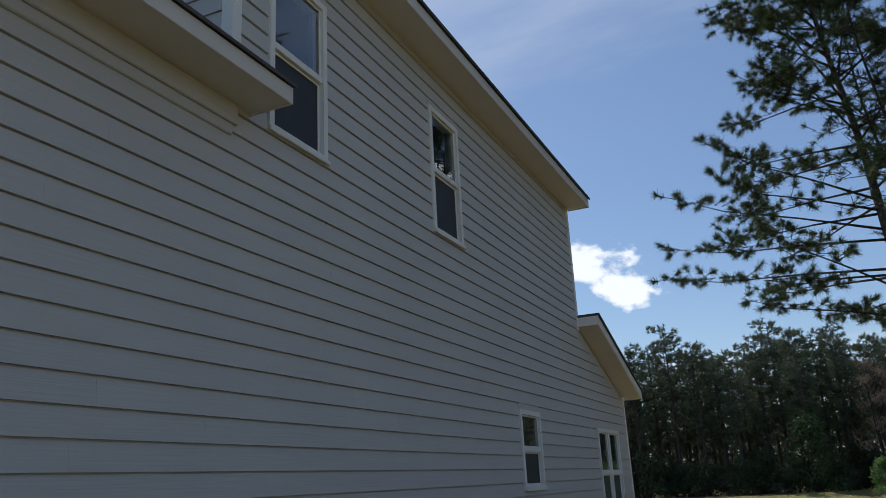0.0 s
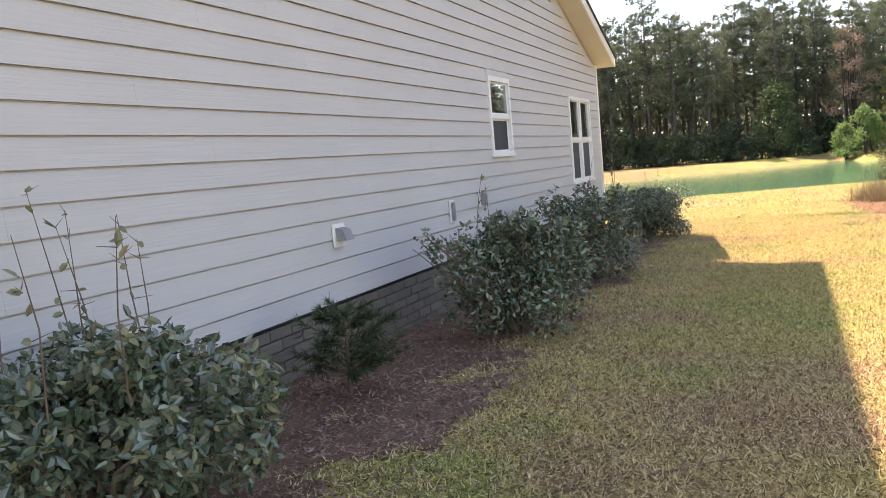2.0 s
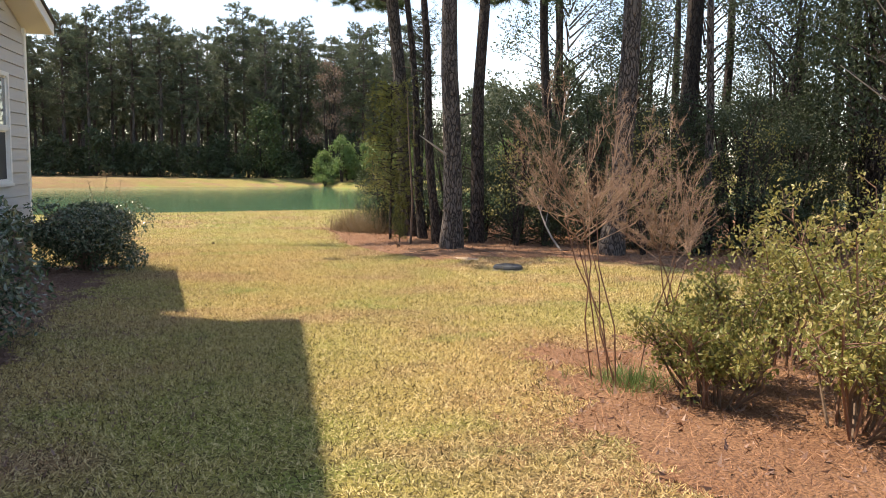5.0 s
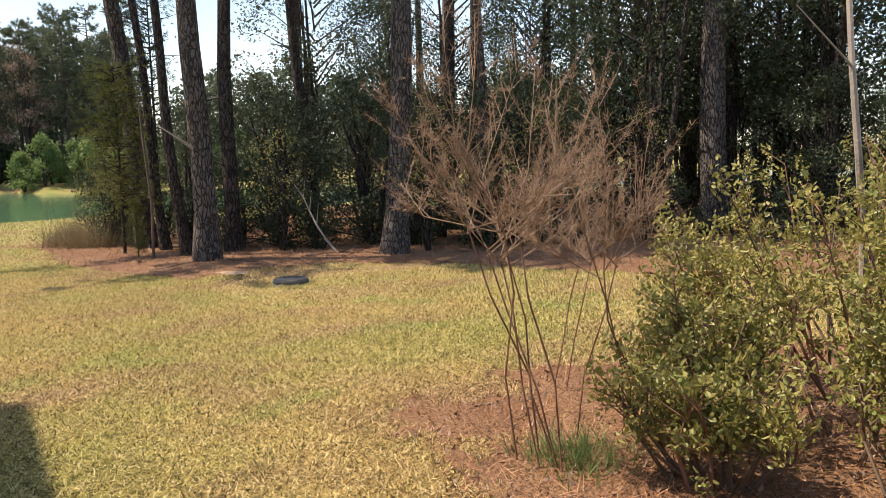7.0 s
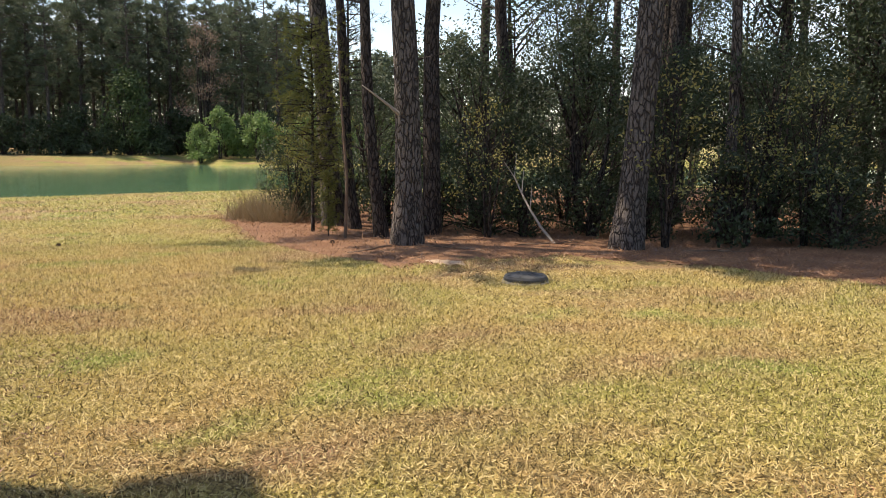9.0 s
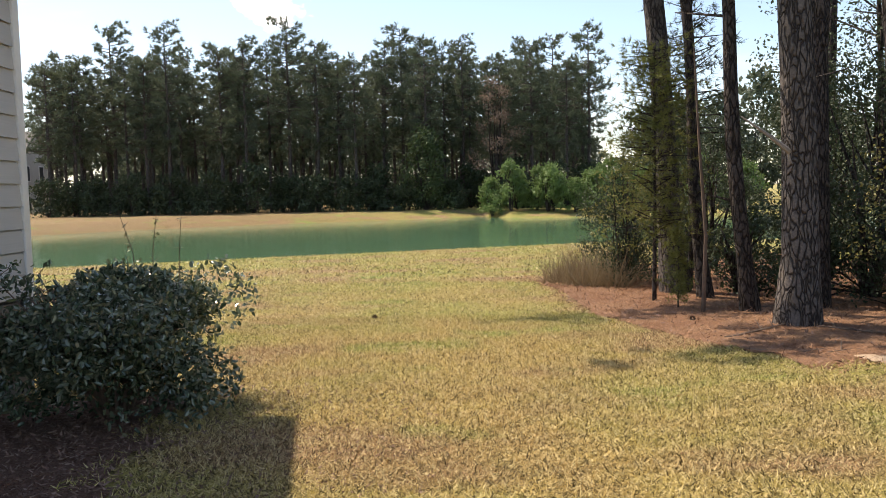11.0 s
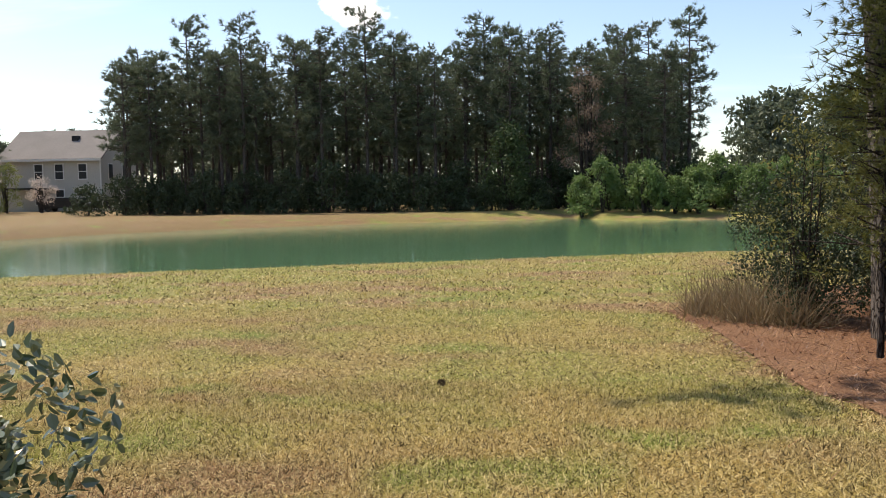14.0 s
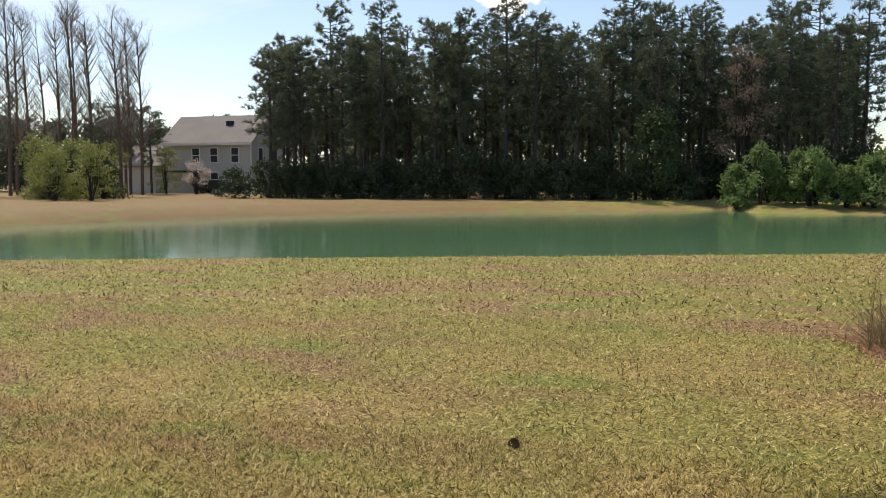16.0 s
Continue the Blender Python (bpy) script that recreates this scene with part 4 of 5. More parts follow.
def dried_weed(base, fork, h, seed, canes, spread, branches):
    """Thin canes that lean together to a fork, and there a fan of feathery dead branches."""
    g, rr = np.random.default_rng(seed), random.Random(seed)
    z0 = ground_z(*base)
    ob = empty("dried_weed", (*base, z0), "tall dead weed with feathery brown plumes on thin canes", "dried weed")
    top = Vector((fork[0] - base[0], fork[1] - base[1], fork[2] - z0))
    heads = []
    for k in range(canes):
        p0 = Vector((rr.uniform(-.22, .22), rr.uniform(-.2, .2), -0.03))
        e = top + Vector((rr.uniform(-.13, .13), rr.uniform(-.13, .13), rr.uniform(-.22, .12)))
        p1 = p0.lerp(e, 0.35) + Vector((rr.uniform(-.06, .06), rr.uniform(-.06, .06), 0.05))
        p2 = p0.lerp(e, 0.7) + Vector((rr.uniform(-.05, .05), rr.uniform(-.05, .05), 0.04))
        Shape().tube([p0, p1, p2, e], [0.0055, 0.005, 0.0045, 0.0035], 6).put("cane", M_CANE, ob)
        heads.append(e)
    for k in range(branches):
        s, pts, ax = Shape(), [], []
        a, out = rr.uniform(0, 6.28), spread * rr.uniform(0.15, 1.0)
        b0 = rr.choice(heads) + Vector((0, 0, rr.uniform(-.05, 0.0)))
        e = top + Vector((math.cos(a) * out, math.sin(a) * out, h * rr.uniform(0.22, 1.0) * (1.15 - 0.6 * out / spread)))
        m = b0.lerp(e, 0.45) + Vector((math.cos(a) + rr.uniform(-1, 1), math.sin(a) + rr.uniform(-1, 1), -0.4)) * 0.08
        s.tube([b0, m, e], [0.0038, 0.0028, 0.001], 5)
        for q in range(14):
            f = rr.uniform(0.15, 1.0)
            b = b0.lerp(m, f * 2) if f < 0.5 else m.lerp(e, f * 2 - 1)
            d = (e - b0).normalized() * 0.7 + Vector((rr.uniform(-.8, .8), rr.uniform(-.8, .8), rr.uniform(-0.1, 0.7)))
            d = d.normalized() * rr.uniform(0.12, 0.34)
            s.tube([b, b + d * 0.55 + Vector((0, 0, -0.012)), b + d], [0.0019, 0.0014, 0.0007], 3)
            for w in range(8):
                pts.append(list(b + d * rr.uniform(0.2, 1)))
                ax.append(list(d.normalized()))
        tagged(s.put("branch", M_FENNEL, ob), kind="stuff")
        v, f = tufts(g, np.array(pts), np.array(ax), 4, 0.06, 0.0026)
        tagged(mesh_object("plume", v.tolist(), f.tolist(), M_FENNEL, ob), kind="stuff")


dried_weed((6.17, 8.2), (5.87, 8.22, 1.2), 1.1, 71, 6, 0.74, 18)
dried_weed((6.5, 8.2), (6.4, 8.2, 1.1), 1.1, 72, 3, 0.5, 8)
dried_weed((7.0, 9.0), (7.1, 9.0, 0.95), 0.8, 73, 2, 0.45, 6)


def grass_tuft(x, y, r, h, count, mat, seed, name, label, category, wide=0.009):
    g = np.random.default_rng(seed)
    p = g.normal(size=(count, 3)) * (r * 0.45, r * 0.45, 0)
    p[:, 2] = -0.02
    v, f = tufts(g, p, np.tile((0, 0, 0.8), (count, 1)) + p * 1.3 + g.normal(size=(count, 3)) * 0.4, 5, h, wide)
    v[2::3] = v[0::3] + (v[2::3] - v[0::3]) * np.repeat(g.uniform(0.3, 1.15, count), 5)[:, None]
    v[:, 2] = np.maximum(v[:, 2], -0.02)
    ob = mesh_object(name, v.tolist(), f.tolist(), mat)
    ob.location = (x, y, ground_z(x, y))
    tagged(ob, label, category)


grass_tuft(6.2, 8.1, 0.3, 0.2, 260, M_YOUNG, 5, "grass_tuft", "bright green tuft of grass in the straw", "grass tuft")
for k, (x, y, r) in enumerate([(5.6, 24.2, 0.3), (5.95, 23.6, 0.34), (6.3, 24.3, 0.36), (5.85, 24.7, 0.3), (6.35, 23.4, 0.34), (6.0, 24.1, 0.3)]):
    grass_tuft(x, y, r, 0.7 + 0.12 * (k % 3), 100, M_REED, 80 + k, "reed_clump", "dry brown clump of reeds at the straw's edge", "reeds", 0.015)

# septic lid, bare spot, sticks, cone
lid = empty("access_lid", (7.5, 15.3, ground_z(7.5, 15.3)), "round black rubber tank lid lying in the lawn", "lid")
s = Shape()
s.tube([(0, 0, -0.03), (0, 0, 0.05), (0, 0, 0.075), (0, 0, 0.09)], [0.24, 0.24, 0.225, 0.15], 28)
s.put("cover", M_LID, lid)
s = Shape()
for a in range(8):
    c, q = math.cos(a * 0.785), math.sin(a * 0.785)
    s.tube([(0.07 * c, 0.07 * q, 0.093), (0.215 * c, 0.215 * q, 0.077)], [0.008, 0.008], 5)
s.put("rib", M_LID, lid)
Shape().tube([(0, 0, -0.04), (0, 0, 0.02)], [0.27, 0.25], 24).put("rim", M_CONC, lid)
tagged(sheet("bare_spot", 6.6, 8.0, 16.3, 17.6, 0.06, lambda x, y: 0.12 - math.hypot((x - 7.27) * 0.7, y - 16.9) + ragged(x, y, 0.4), M_SAND, 0.028, "pale patch of bare sand in the pine straw", "bare sand"))


def stick(x, y, z, length, ang, rad, mat, seed, rise=0.0, label="dead fallen branch lying on the ground", name="stick"):
    rr = random.Random(seed)
    s, p, pts = Shape(), Vector((0, 0, 0)), [Vector((0, 0, 0))]
    for k in range(5):
        ang += rr.uniform(-0.25, 0.25)
        p = p + Vector((math.cos(ang), math.sin(ang), rise + rr.uniform(-.03, .05))) * (length / 5)
        pts.append(p)
    s.tube(pts, [rad * (1 - 0.14 * k) for k in range(6)], 6)
    for k in (2, 3, 4):
        b = ang + rr.choice((-0.8, 0.8))
        s.tube([pts[k], pts[k] + Vector((math.cos(b), math.sin(b), 0.25 + rise)) * length * 0.25], [rad * 0.45, rad * 0.15], 5)
    ob = s.put(name, mat)
    ob.location = (x, y, z if z is not None else ground_z(x, y) + rad * 0.9)
    tagged(ob, label, "stick")


stick(2.9, 3.1, None, 0.5, 0.7, 0.010, M_TWIG, 1)
stick(6.3, 9.1, None, 0.55, -0.4, 0.014, M_TWIG, 2)
for k, (x, y, a) in enumerate([(7.6, 20.6, 0.2), (6.3, 18.3, 0.5), (9.0, 18.4, 0.1), (10.9, 17.0, -0.2), (8.2, 17.9, 2.5), (6.2, 17.6, -0.7)]):
    stick(x, y, None, 1.1, a, 0.018, M_TWIG, 10 + k)
stick(9.6, 18.4, None, 1.35, 2.0, 0.024, M_GREYTWIG, 30, 0.9, "leaning dead grey branch bare of leaves", "leaning_branch")


def pine_cone(x, y, seed):
    rr = random.Random(seed)
    v, f = [], []
    for k in range(60):
        t = k / 60
        a, r = k * 2.4, 0.034 * math.sin(0.35 + 2.5 * t) + 0.006
        c = Vector((math.cos(a) * r, math.sin(a) * r, 0.01 + 0.085 * t))
        d, u = Vector((math.cos(a), math.sin(a), 0.5)) * 0.018, Vector((-math.sin(a), math.cos(a), 0)) * 0.009
        n = len(v)
        v += [tuple(c - u - d * .3), tuple(c + u - d * .3), tuple(c + d + u * .6), tuple(c + d - u * .6), tuple(c + Vector((0, 0, .006)))]
        f += [(n, n + 1, n + 4), (n + 1, n + 2, n + 4), (n + 2, n + 3, n + 4), (n + 3, n, n + 4), (n, n + 3, n + 2, n + 1)]
    ob = mesh_object("pine_cone", v, f, M_CONE)
    ob.matrix_world = pose(x, y, ground_z(x, y) + 0.03, 80, 0, rr.uniform(0, 360)) @ Matrix.Scale(0.62, 4)
    tagged(ob, "dark open pine cone lying on the lawn", "pine cone")


pine_cone(2.52, 20.3, 1)
pine_cone(6.4, 19.6, 2)

# ---------------------------------------------------------------- pines and woods


def pine(x, y, r, h, seed, lean=(0, 0), crown_from=0.55, mat=None, boughs=26, label="tall pine with a bare trunk and plated bark", tuft_n=16, reach=2.6, stubs=3, twigs=7):
    g, rr = np.random.default_rng(seed), random.Random(seed)
    ob = empty("pine_tree", (x, y, ground_z(x, y)), label, "pine tree", "pines on the straw bed")
    n = 18
    pts = [Vector((lean[0] * (k / n) + 0.05 * math.sin(k * 0.9 + seed), lean[1] * (k / n) + 0.05 * math.cos(k * 0.7 + seed), -0.15 + (h + 0.15) * k / n)) for k in range(n + 1)]
    rad = [r * ((1 - 0.82 * k / n) + (0.35 if k == 0 else 0)) for k in range(n + 1)]
    Shape().tube(pts, rad, 18, 0.05, rr).put("trunk", mat or M_BARK, ob, smooth=True)
    s, tp, ta = Shape(), [], []
    for k in range(boughs):
        t = crown_from + (1 - crown_from) * (k + rr.random()) / boughs
        b = pts[min(int(t * n), n - 1)].lerp(pts[min(int(t * n) + 1, n)], t * n % 1)
        a, ln = rr.uniform(0, 6.28), reach * (1.12 - t * 0.75) * rr.uniform(0.65, 1.1)
        d = Vector((math.cos(a), math.sin(a), rr.uniform(-0.05, 0.3)))
        p1, p2, p3 = b + d * ln * 0.4, b + d * ln * 0.75 + Vector((0, 0, -0.08)), b + d * ln + Vector((0, 0, 0.1))
        s.tube([b, p1, p2, p3], [r * 0.22, r * 0.13, r * 0.08, 0.006], 5)
        for q in range(twigs):
            c = p1.lerp(p3, rr.random() ** 0.6)
            e = c + Vector((rr.uniform(-.55, .55), rr.uniform(-.55, .55), rr.uniform(-.25, .35)))
            s.tube([c, e], [0.012, 0.004], 4)
            for w in range(4):
                tp.append(list(c.lerp(e, rr.uniform(0.45, 1.0))))
                ta.append(list((e - c).normalized()))
    for k in range(stubs):
        t = rr.uniform(0.08, 0.4)
        b, a = pts[int(t * n)], rr.uniform(0, 6.28)
        s.tube([b, b + Vector((math.cos(a), math.sin(a), 0.25)) * rr.uniform(0.4, 0.9)], [0.022, 0.008], 5)
    tagged(s.put("branches", M_BARK_DARK, ob), kind="stuff")
    if tp:
        v, f = tufts(g, np.array(tp), np.array(ta), tuft_n, 0.24, 0.012)
        mesh_object("crown", v.tolist(), f.tolist(), M_PINE, ob)
    return ob


pine_a = pine(7.4, 19.03, 0.21, 17, 101, (-0.24, 0.1))
s = Shape().tube([(-0.15, -0.1, 1.95), (-0.40, -0.16, 2.12), (-0.74, -0.2, 2.34)], [0.03, 0.02, 0.008], 6)
s.put("broken_limb", M_GREYTWIG, pine_a, "pale broken limb")
pine(8.28, 20.47, 0.155, 16, 102, (0.35, 0.05), mat=M_BARK_DARK)
pine(7.38, 20.33, 0.105, 14, 103, (-1.0, 0.1), mat=M_BARK_DARK)
pine(7.37, 21.8, 0.10, 14, 104, (-1.1, 0.1), mat=M_BARK_DARK)
pine(7.18, 22.47, 0.19, 18.5, 105, (-1.7, 0.2), crown_from=0.30, boughs=74, reach=6.6, twigs=26, tuft_n=40, label="tall pine with a green crown of long boughs")
pine(10.36, 17.54, 0.22, 17, 106, (0.7, -0.1))
pine(11.11, 23.04, 0.15, 16, 107, (-1.1, 0), mat=M_BARK_DARK)
pine(15.5, 23.8, 0.20, 17, 108, (0.2, 0.2), mat=M_BARK_DARK)
pine(14.0, 21.46, 0.20, 16, 109, (0.1, 0), mat=M_BARK_DARK)
pine(12.85, 18.29, 0.10, 14, 112, (-0.45, 0))
pine(16.8, 15.9, 0.28, 18, 110, (-0.2, 0.2))
pine(18.2, 17.0, 0.18, 16, 111, (-0.1, 0.1))
for k, (x, y) in enumerate([(20, 21), (22, 26), (18.5, 27), (24, 18), (21.5, 13.5), (26, 23), (19, 31), (14.5, 32), (27, 14), (24, 10.5), (29, 19)]):
    pine(x, y, 0.14 + 0.02 * (k % 4), 14 + k % 4, 120 + k, (0.3 * (k % 3 - 1), 0.2), mat=M_BARK_DARK, boughs=16, label="dark slender pine in the woods beyond the lawn")
stem_rr = random.Random(9)
stem = Shape().tube([(0, 0, -0.05), (0.03, 0, 1.0), (-0.05, 0.03, 2.2), (-0.1, 0.1, 3.4)], [0.03, 0.024, 0.018, 0.006], 7)
ob = stem.put("sapling", M_TWIG)
ob.location = (6.77, 20.27, ground_z(6.77, 20.27))
tagged(ob, "thin bare sapling stem beside the pines", "sapling")


def evergreen(name, label, category, group, mat, r, h, seed, count, leaf, conical=0.3, trunk=0.05, low=0.08, stems=7, flat=0.7):
    """A leafy shrub or small tree: stems and many small leaves gathered in uneven clumps."""
    g, rr = np.random.default_rng(seed), random.Random(seed)
    ob = empty(name, (0, 0, 0), label, category, group)
    s, pts = Shape(), []
    cl = []
    for k in range(stems):
        a = rr.uniform(0, 6.28)
        e = Vector((math.cos(a) * r * 0.5 * rr.random(), math.sin(a) * r * 0.5 * rr.random(), h * rr.uniform(0.7, 0.95)))
        s.tube([(math.cos(a) * trunk * 1.5, math.sin(a) * trunk * 1.5, -0.1), e * 0.5 + Vector((rr.uniform(-.1, .1) * r, rr.uniform(-.1, .1) * r, 0)), e], [trunk, trunk * 0.65, trunk * 0.15], 6)
    n_cl = 34
    for k in range(n_cl):
        t = low + (1 - low) * (k + rr.random()) / n_cl
        rad = r * (1 - conical * t) * (1 - max(0, t - 0.72) * 2.2)
        a, e = rr.uniform(0, 6.28), rr.uniform(0.25, 0.95)
        c = Vector((math.cos(a) * rad * e, math.sin(a) * rad * e, t * h))
        cl.append(c)
        s.tube([(0, 0, max(0.05, t * h - r * 0.5)), c], [trunk * 0.35, trunk * 0.08], 4)
        q = count // n_cl
        d = unit(g.normal(size=(q, 3))) * (g.uniform(0.1, 1, (q, 1)) ** 0.6) * (r * rr.uniform(0.24, 0.42)) * (1, 1, flat)
        pts.append(d + np.array(c))
    s.put("trunk", M_BARK_DARK, ob)
    p = np.concatenate(pts)
    p[:, 2] = np.maximum(p[:, 2], 0.02)
    v, f = leaves(g, p, leaf, leaf * 0.55, 0.1)
    mesh_object("crown", v.tolist(), f.tolist(), mat, ob)
    return ob


def conifer(name, label, category, group, mat, r, h, seed, whorls, tuft_n, length, width, trunk=0.05, low=0.1, pointed=0.85, branch_mat=None):
    g, rr = np.random.default_rng(seed), random.Random(seed)
    ob = empty(name, (0, 0, 0), label, category, group)
    s = Shape().tube([(0, 0, -0.1), (0.02, 0, h * 0.5), (0, 0, h)], [trunk, trunk * 0.6, 0.01], 7)
    tp, ta = [], []
    for k in range(whorls):
        t = low + (1 - low) * (k + rr.random()) / whorls
        rad = r * (1 - pointed * t) * rr.uniform(0.55, 1.1)
        a = rr.uniform(0, 6.28)
        b = Vector((0, 0, t * h))
        e = b + Vector((math.cos(a) * rad, math.sin(a) * rad, rad * rr.uniform(-0.1, 0.5)))
        s.tube([b, e], [trunk * 0.3, trunk * 0.06], 4)
        for q in range(8):
            c = b.lerp(e, rr.uniform(0.15, 1.05)) + Vector((rr.uniform(-1, 1), rr.uniform(-1, 1), rr.uniform(-.9, .9))) * rad * 0.34
            tp.append(list(c))
            ta.append(list((e - b).normalized()))
    s.put("trunk", branch_mat or M_BARK_DARK, ob)
    v, f = tufts(g, np.array(tp), np.array(ta), tuft_n, length, width)
    mesh_object("crown", v.tolist(), f.tolist(), mat, ob)
    return ob


def scatter(proto, places, lo=0.85, hi=1.15, seed=1):
    rr = random.Random(seed)
    for k, (x, y) in enumerate(places):
        m = pose(x, y, ground_z(x, y), 0, 0, rr.uniform(0, 360))
        sc = rr.uniform(lo, hi)
        ob = proto if k == 0 else copy_thing(proto, m)
        ob.matrix_basis = m @ Matrix.Diagonal((sc, sc, sc * rr.uniform(0.92, 1.1), 1))


# feathery olive cedar and holly at the bed's tip
scatter(conifer("cedar_tree", "feathery olive-green young cedar among the pines", "cedar", "", M_CEDAR, 0.9, 3.4, 201, 140, 18, 0.11, 0.008, 0.035, 0.25, 0.4), [(6.5, 21.5)], 1, 1)
scatter(evergreen("holly_shrub", "dark leafy holly shrub beside dry reeds", "shrub", "", M_WOODLEAF, 1.1, 1.6, 202, 8500, 0.05, 0.15, 0.016, 0.02, 14), [(6.8, 24.2)], 1, 1)
scatter(evergreen("holly_sapling", "loose small-leaved olive sapling above dry reeds", "sapling", "", M_THICKET, 0.6, 2.25, 203, 1000, 0.05, 0.1, 0.018, 0.25, 4), [(6.6, 23.7)], 1, 1)
scatter(conifer("cedar_tree", "thin grey-green cedar with sparse feathery twigs", "cedar", "", M_WOODLEAF, 0.9, 5.2, 204, 90, 12, 0.12, 0.008, 0.045, 0.4, 0.4), [(7.5, 22.9)], 1, 1)
scatter(conifer("cedar_seedling", "small yellow-green cedar seedling by a thin stem", "seedling", "", M_CEDAR, 0.26, 1.0, 205, 60, 14, 0.07, 0.006, 0.014, 0.1, 0.6), [(6.6, 20.75)], 1, 1)
# dense understorey
kinds = [evergreen("wood_shrub", "dense dark evergreen shrub under the pines", "shrub", "understorey of the woods", M_WOODLEAF, 1.6, 2.7 + 0.5 * k, 210 + k, 9000, 0.066, 0.25, 0.05, 0.04, flat=0.45) for k in range(3)]
rw = random.Random(77)
spots = [(9.6, 21.4), (11.2, 20.2), (12.6, 19.6), (13.6, 18.2), (12.2, 22.6), (10.3, 24.0), (15.2, 18.6), (14.4, 24.5), (16.6, 20.2), (17.8, 14.2), (19.2, 18.6), (9.0, 26.0), (16.8, 26), (20.5, 15.5), (18.6, 12.0), (12.4, 27), (22.5, 20), (19.5, 24), (21.5, 11.2), (23, 15.5), (24.5, 12.5), (25.5, 17), (9.8, 29.5), (13.5, 30.5), (17, 30), (22, 29), (26, 27), (28, 21), (27, 10), (24, 8)]
for k in range(3):
    scatter(kinds[k], spots[k::3], 0.8, 1.2, 5 + k)
tall = [evergreen("wood_tree", "broadleaf evergreen tree rising among the pines", "tree", "small trees of the woods", M_WOODLEAF, 2.4, 7.5 + k, 220 + k, 8000, 0.095, 0.1, 0.09, 0.3, 3) for k in range(2)]
tspots = [(17.2, 18.6), (18.6, 14.6), (20.0, 12.4), (22.2, 17.2), (20.6, 22.6), (16.6, 25.2), (25.0, 20.0), (12.4, 25.6), (15.6, 27.4), (17.4, 22.3), (18.5, 33.0), (19.8, 19.0), (20.5, 26.5), (21.0, 17.5), (23.5, 22.5), (25.5, 14.5), (23.0, 32.0), (28.0, 25.5), (26.0, 9.0), (29.5, 16.0), (19.5, 15.5), (22.5, 12.5), (16.3, 17.0), (18.4, 20.4), (21.2, 20.3), (24.2, 25.0), (26.5, 22.0), (19.0, 17.0)]
for k in range(2):
    scatter(tall[k], tspots[k::2], 0.9, 1.2, 15 + k)
# sunlit patches of the understorey, put in as shrubs of a lighter leaf colour
pale_kind = evergreen("sunlit_shrub", "sparse shrub by a pine, leaves coloured pale as if sunlit", "shrub", "pale shrubs below the pines", M_THICKET, 0.8, 2.6, 231, 700, 0.065, 0.1, 0.025, 0.3, 4)
scatter(pale_kind, [(11.0, 17.5), (12.3, 17.3), (9.0, 19.6), (14.8, 15.9), (13.2, 17.0)], 0.75, 1.15, 8)
low_kind = evergreen("undergrowth", "low pale-leaved undergrowth at the foot of the pines", "undergrowth", "undergrowth below the pines", M_WOODLEAF, 0.75, 1.1, 230, 1300, 0.07)
scatter(low_kind, [(8.6, 21.0), (9.2, 20.0), (9.7, 19.6), (11.4, 18.6), (8.0, 22.0), (10.8, 19.3), (12.2, 17.6), (13.4, 16.6), (7.9, 24.4), (15.2, 15.6), (16.0, 13.6), (7.3, 25.4), (14.4, 17.4), (17.2, 12.2)], 0.8, 1.3, 9)

# ---------------------------------------------------------------- far shore


def far_pine(k):
    """A tall straight pine with a bare lower trunk and a ragged crown."""
    g, rr = np.random.default_rng(300 + k), random.Random(300 + k)
    h = 13.2 + (k * 37 % 5) * 0.7
    ob = empty("far_pine", (0, 0, 0), "tall straight pine in the stand beyond the pond", "pine tree", "pine stand beyond the pond")
    s = Shape().tube([(0, 0, -0.2), (rr.uniform(-.15, .15), rr.uniform(-.15, .15), h * 0.5), (0, 0, h)], [0.17, 0.13, 0.03], 7)
    tp, ta = [], []
    for q in range(62):
        t = 0.33 + 0.67 * ((q + rr.random()) / 62) ** 0.85
        rad = 2.2 * math.sqrt(max(0.06, 1 - ((t - 0.68) / 0.36) ** 2)) * rr.uniform(0.5, 1.1)
        a = rr.uniform(0, 6.28)
        b = Vector((0, 0, t * h))
        e = b + Vector((math.cos(a) * rad, math.sin(a) * rad, rad * rr.uniform(-0.15, 0.4)))
        s.tube([b, e], [0.04, 0.012], 4)
        for w in range(8):
            tp.append(list(b.lerp(e, rr.uniform(0.5, 1.05)) + Vector((rr.uniform(-.32, .32), rr.uniform(-.32, .32), rr.uniform(-.15, .3)))))
            ta.append([math.cos(a), math.sin(a), 0.5])
    s.put("trunk", M_BARK, ob)
    v, f = tufts(g, np.array(tp), np.array(ta), 14, 0.46, 0.06)
    mesh_object("crown", v.tolist(), f.tolist(), M_HAZYPINE, ob)
    return ob


far_kinds = [far_pine(k) for k in range(5)]
rf = random.Random(4)
fspots = []
for row, y in enumerate((71.8, 74.4, 77.4, 81.0, 86.0, 93.0)):
    x = 3.1 - (y - 12.2) * 0.475 + rf.uniform(0, 1.5)
    while x < 3.1 + (y - 12.2) * 0.215:
        fspots.append((x + rf.uniform(-0.5, 0.5), y + rf.uniform(-1.2, 1.2)))
        x += rf.uniform(1.9, 3.0)
for k in range(5):
    scatter(far_kinds[k], fspots[k::5], 0.76, 0.92, 40 + k)
brush = [evergreen("far_brush", "dark brush at the foot of the far pines", "shrub", "brush below the far pines", M_WOODLEAF, 1.8, 2.3 + 0.6 * k, 320 + k, 1500, 0.24, 0.3, 0.03, 0.05) for k in range(2)]
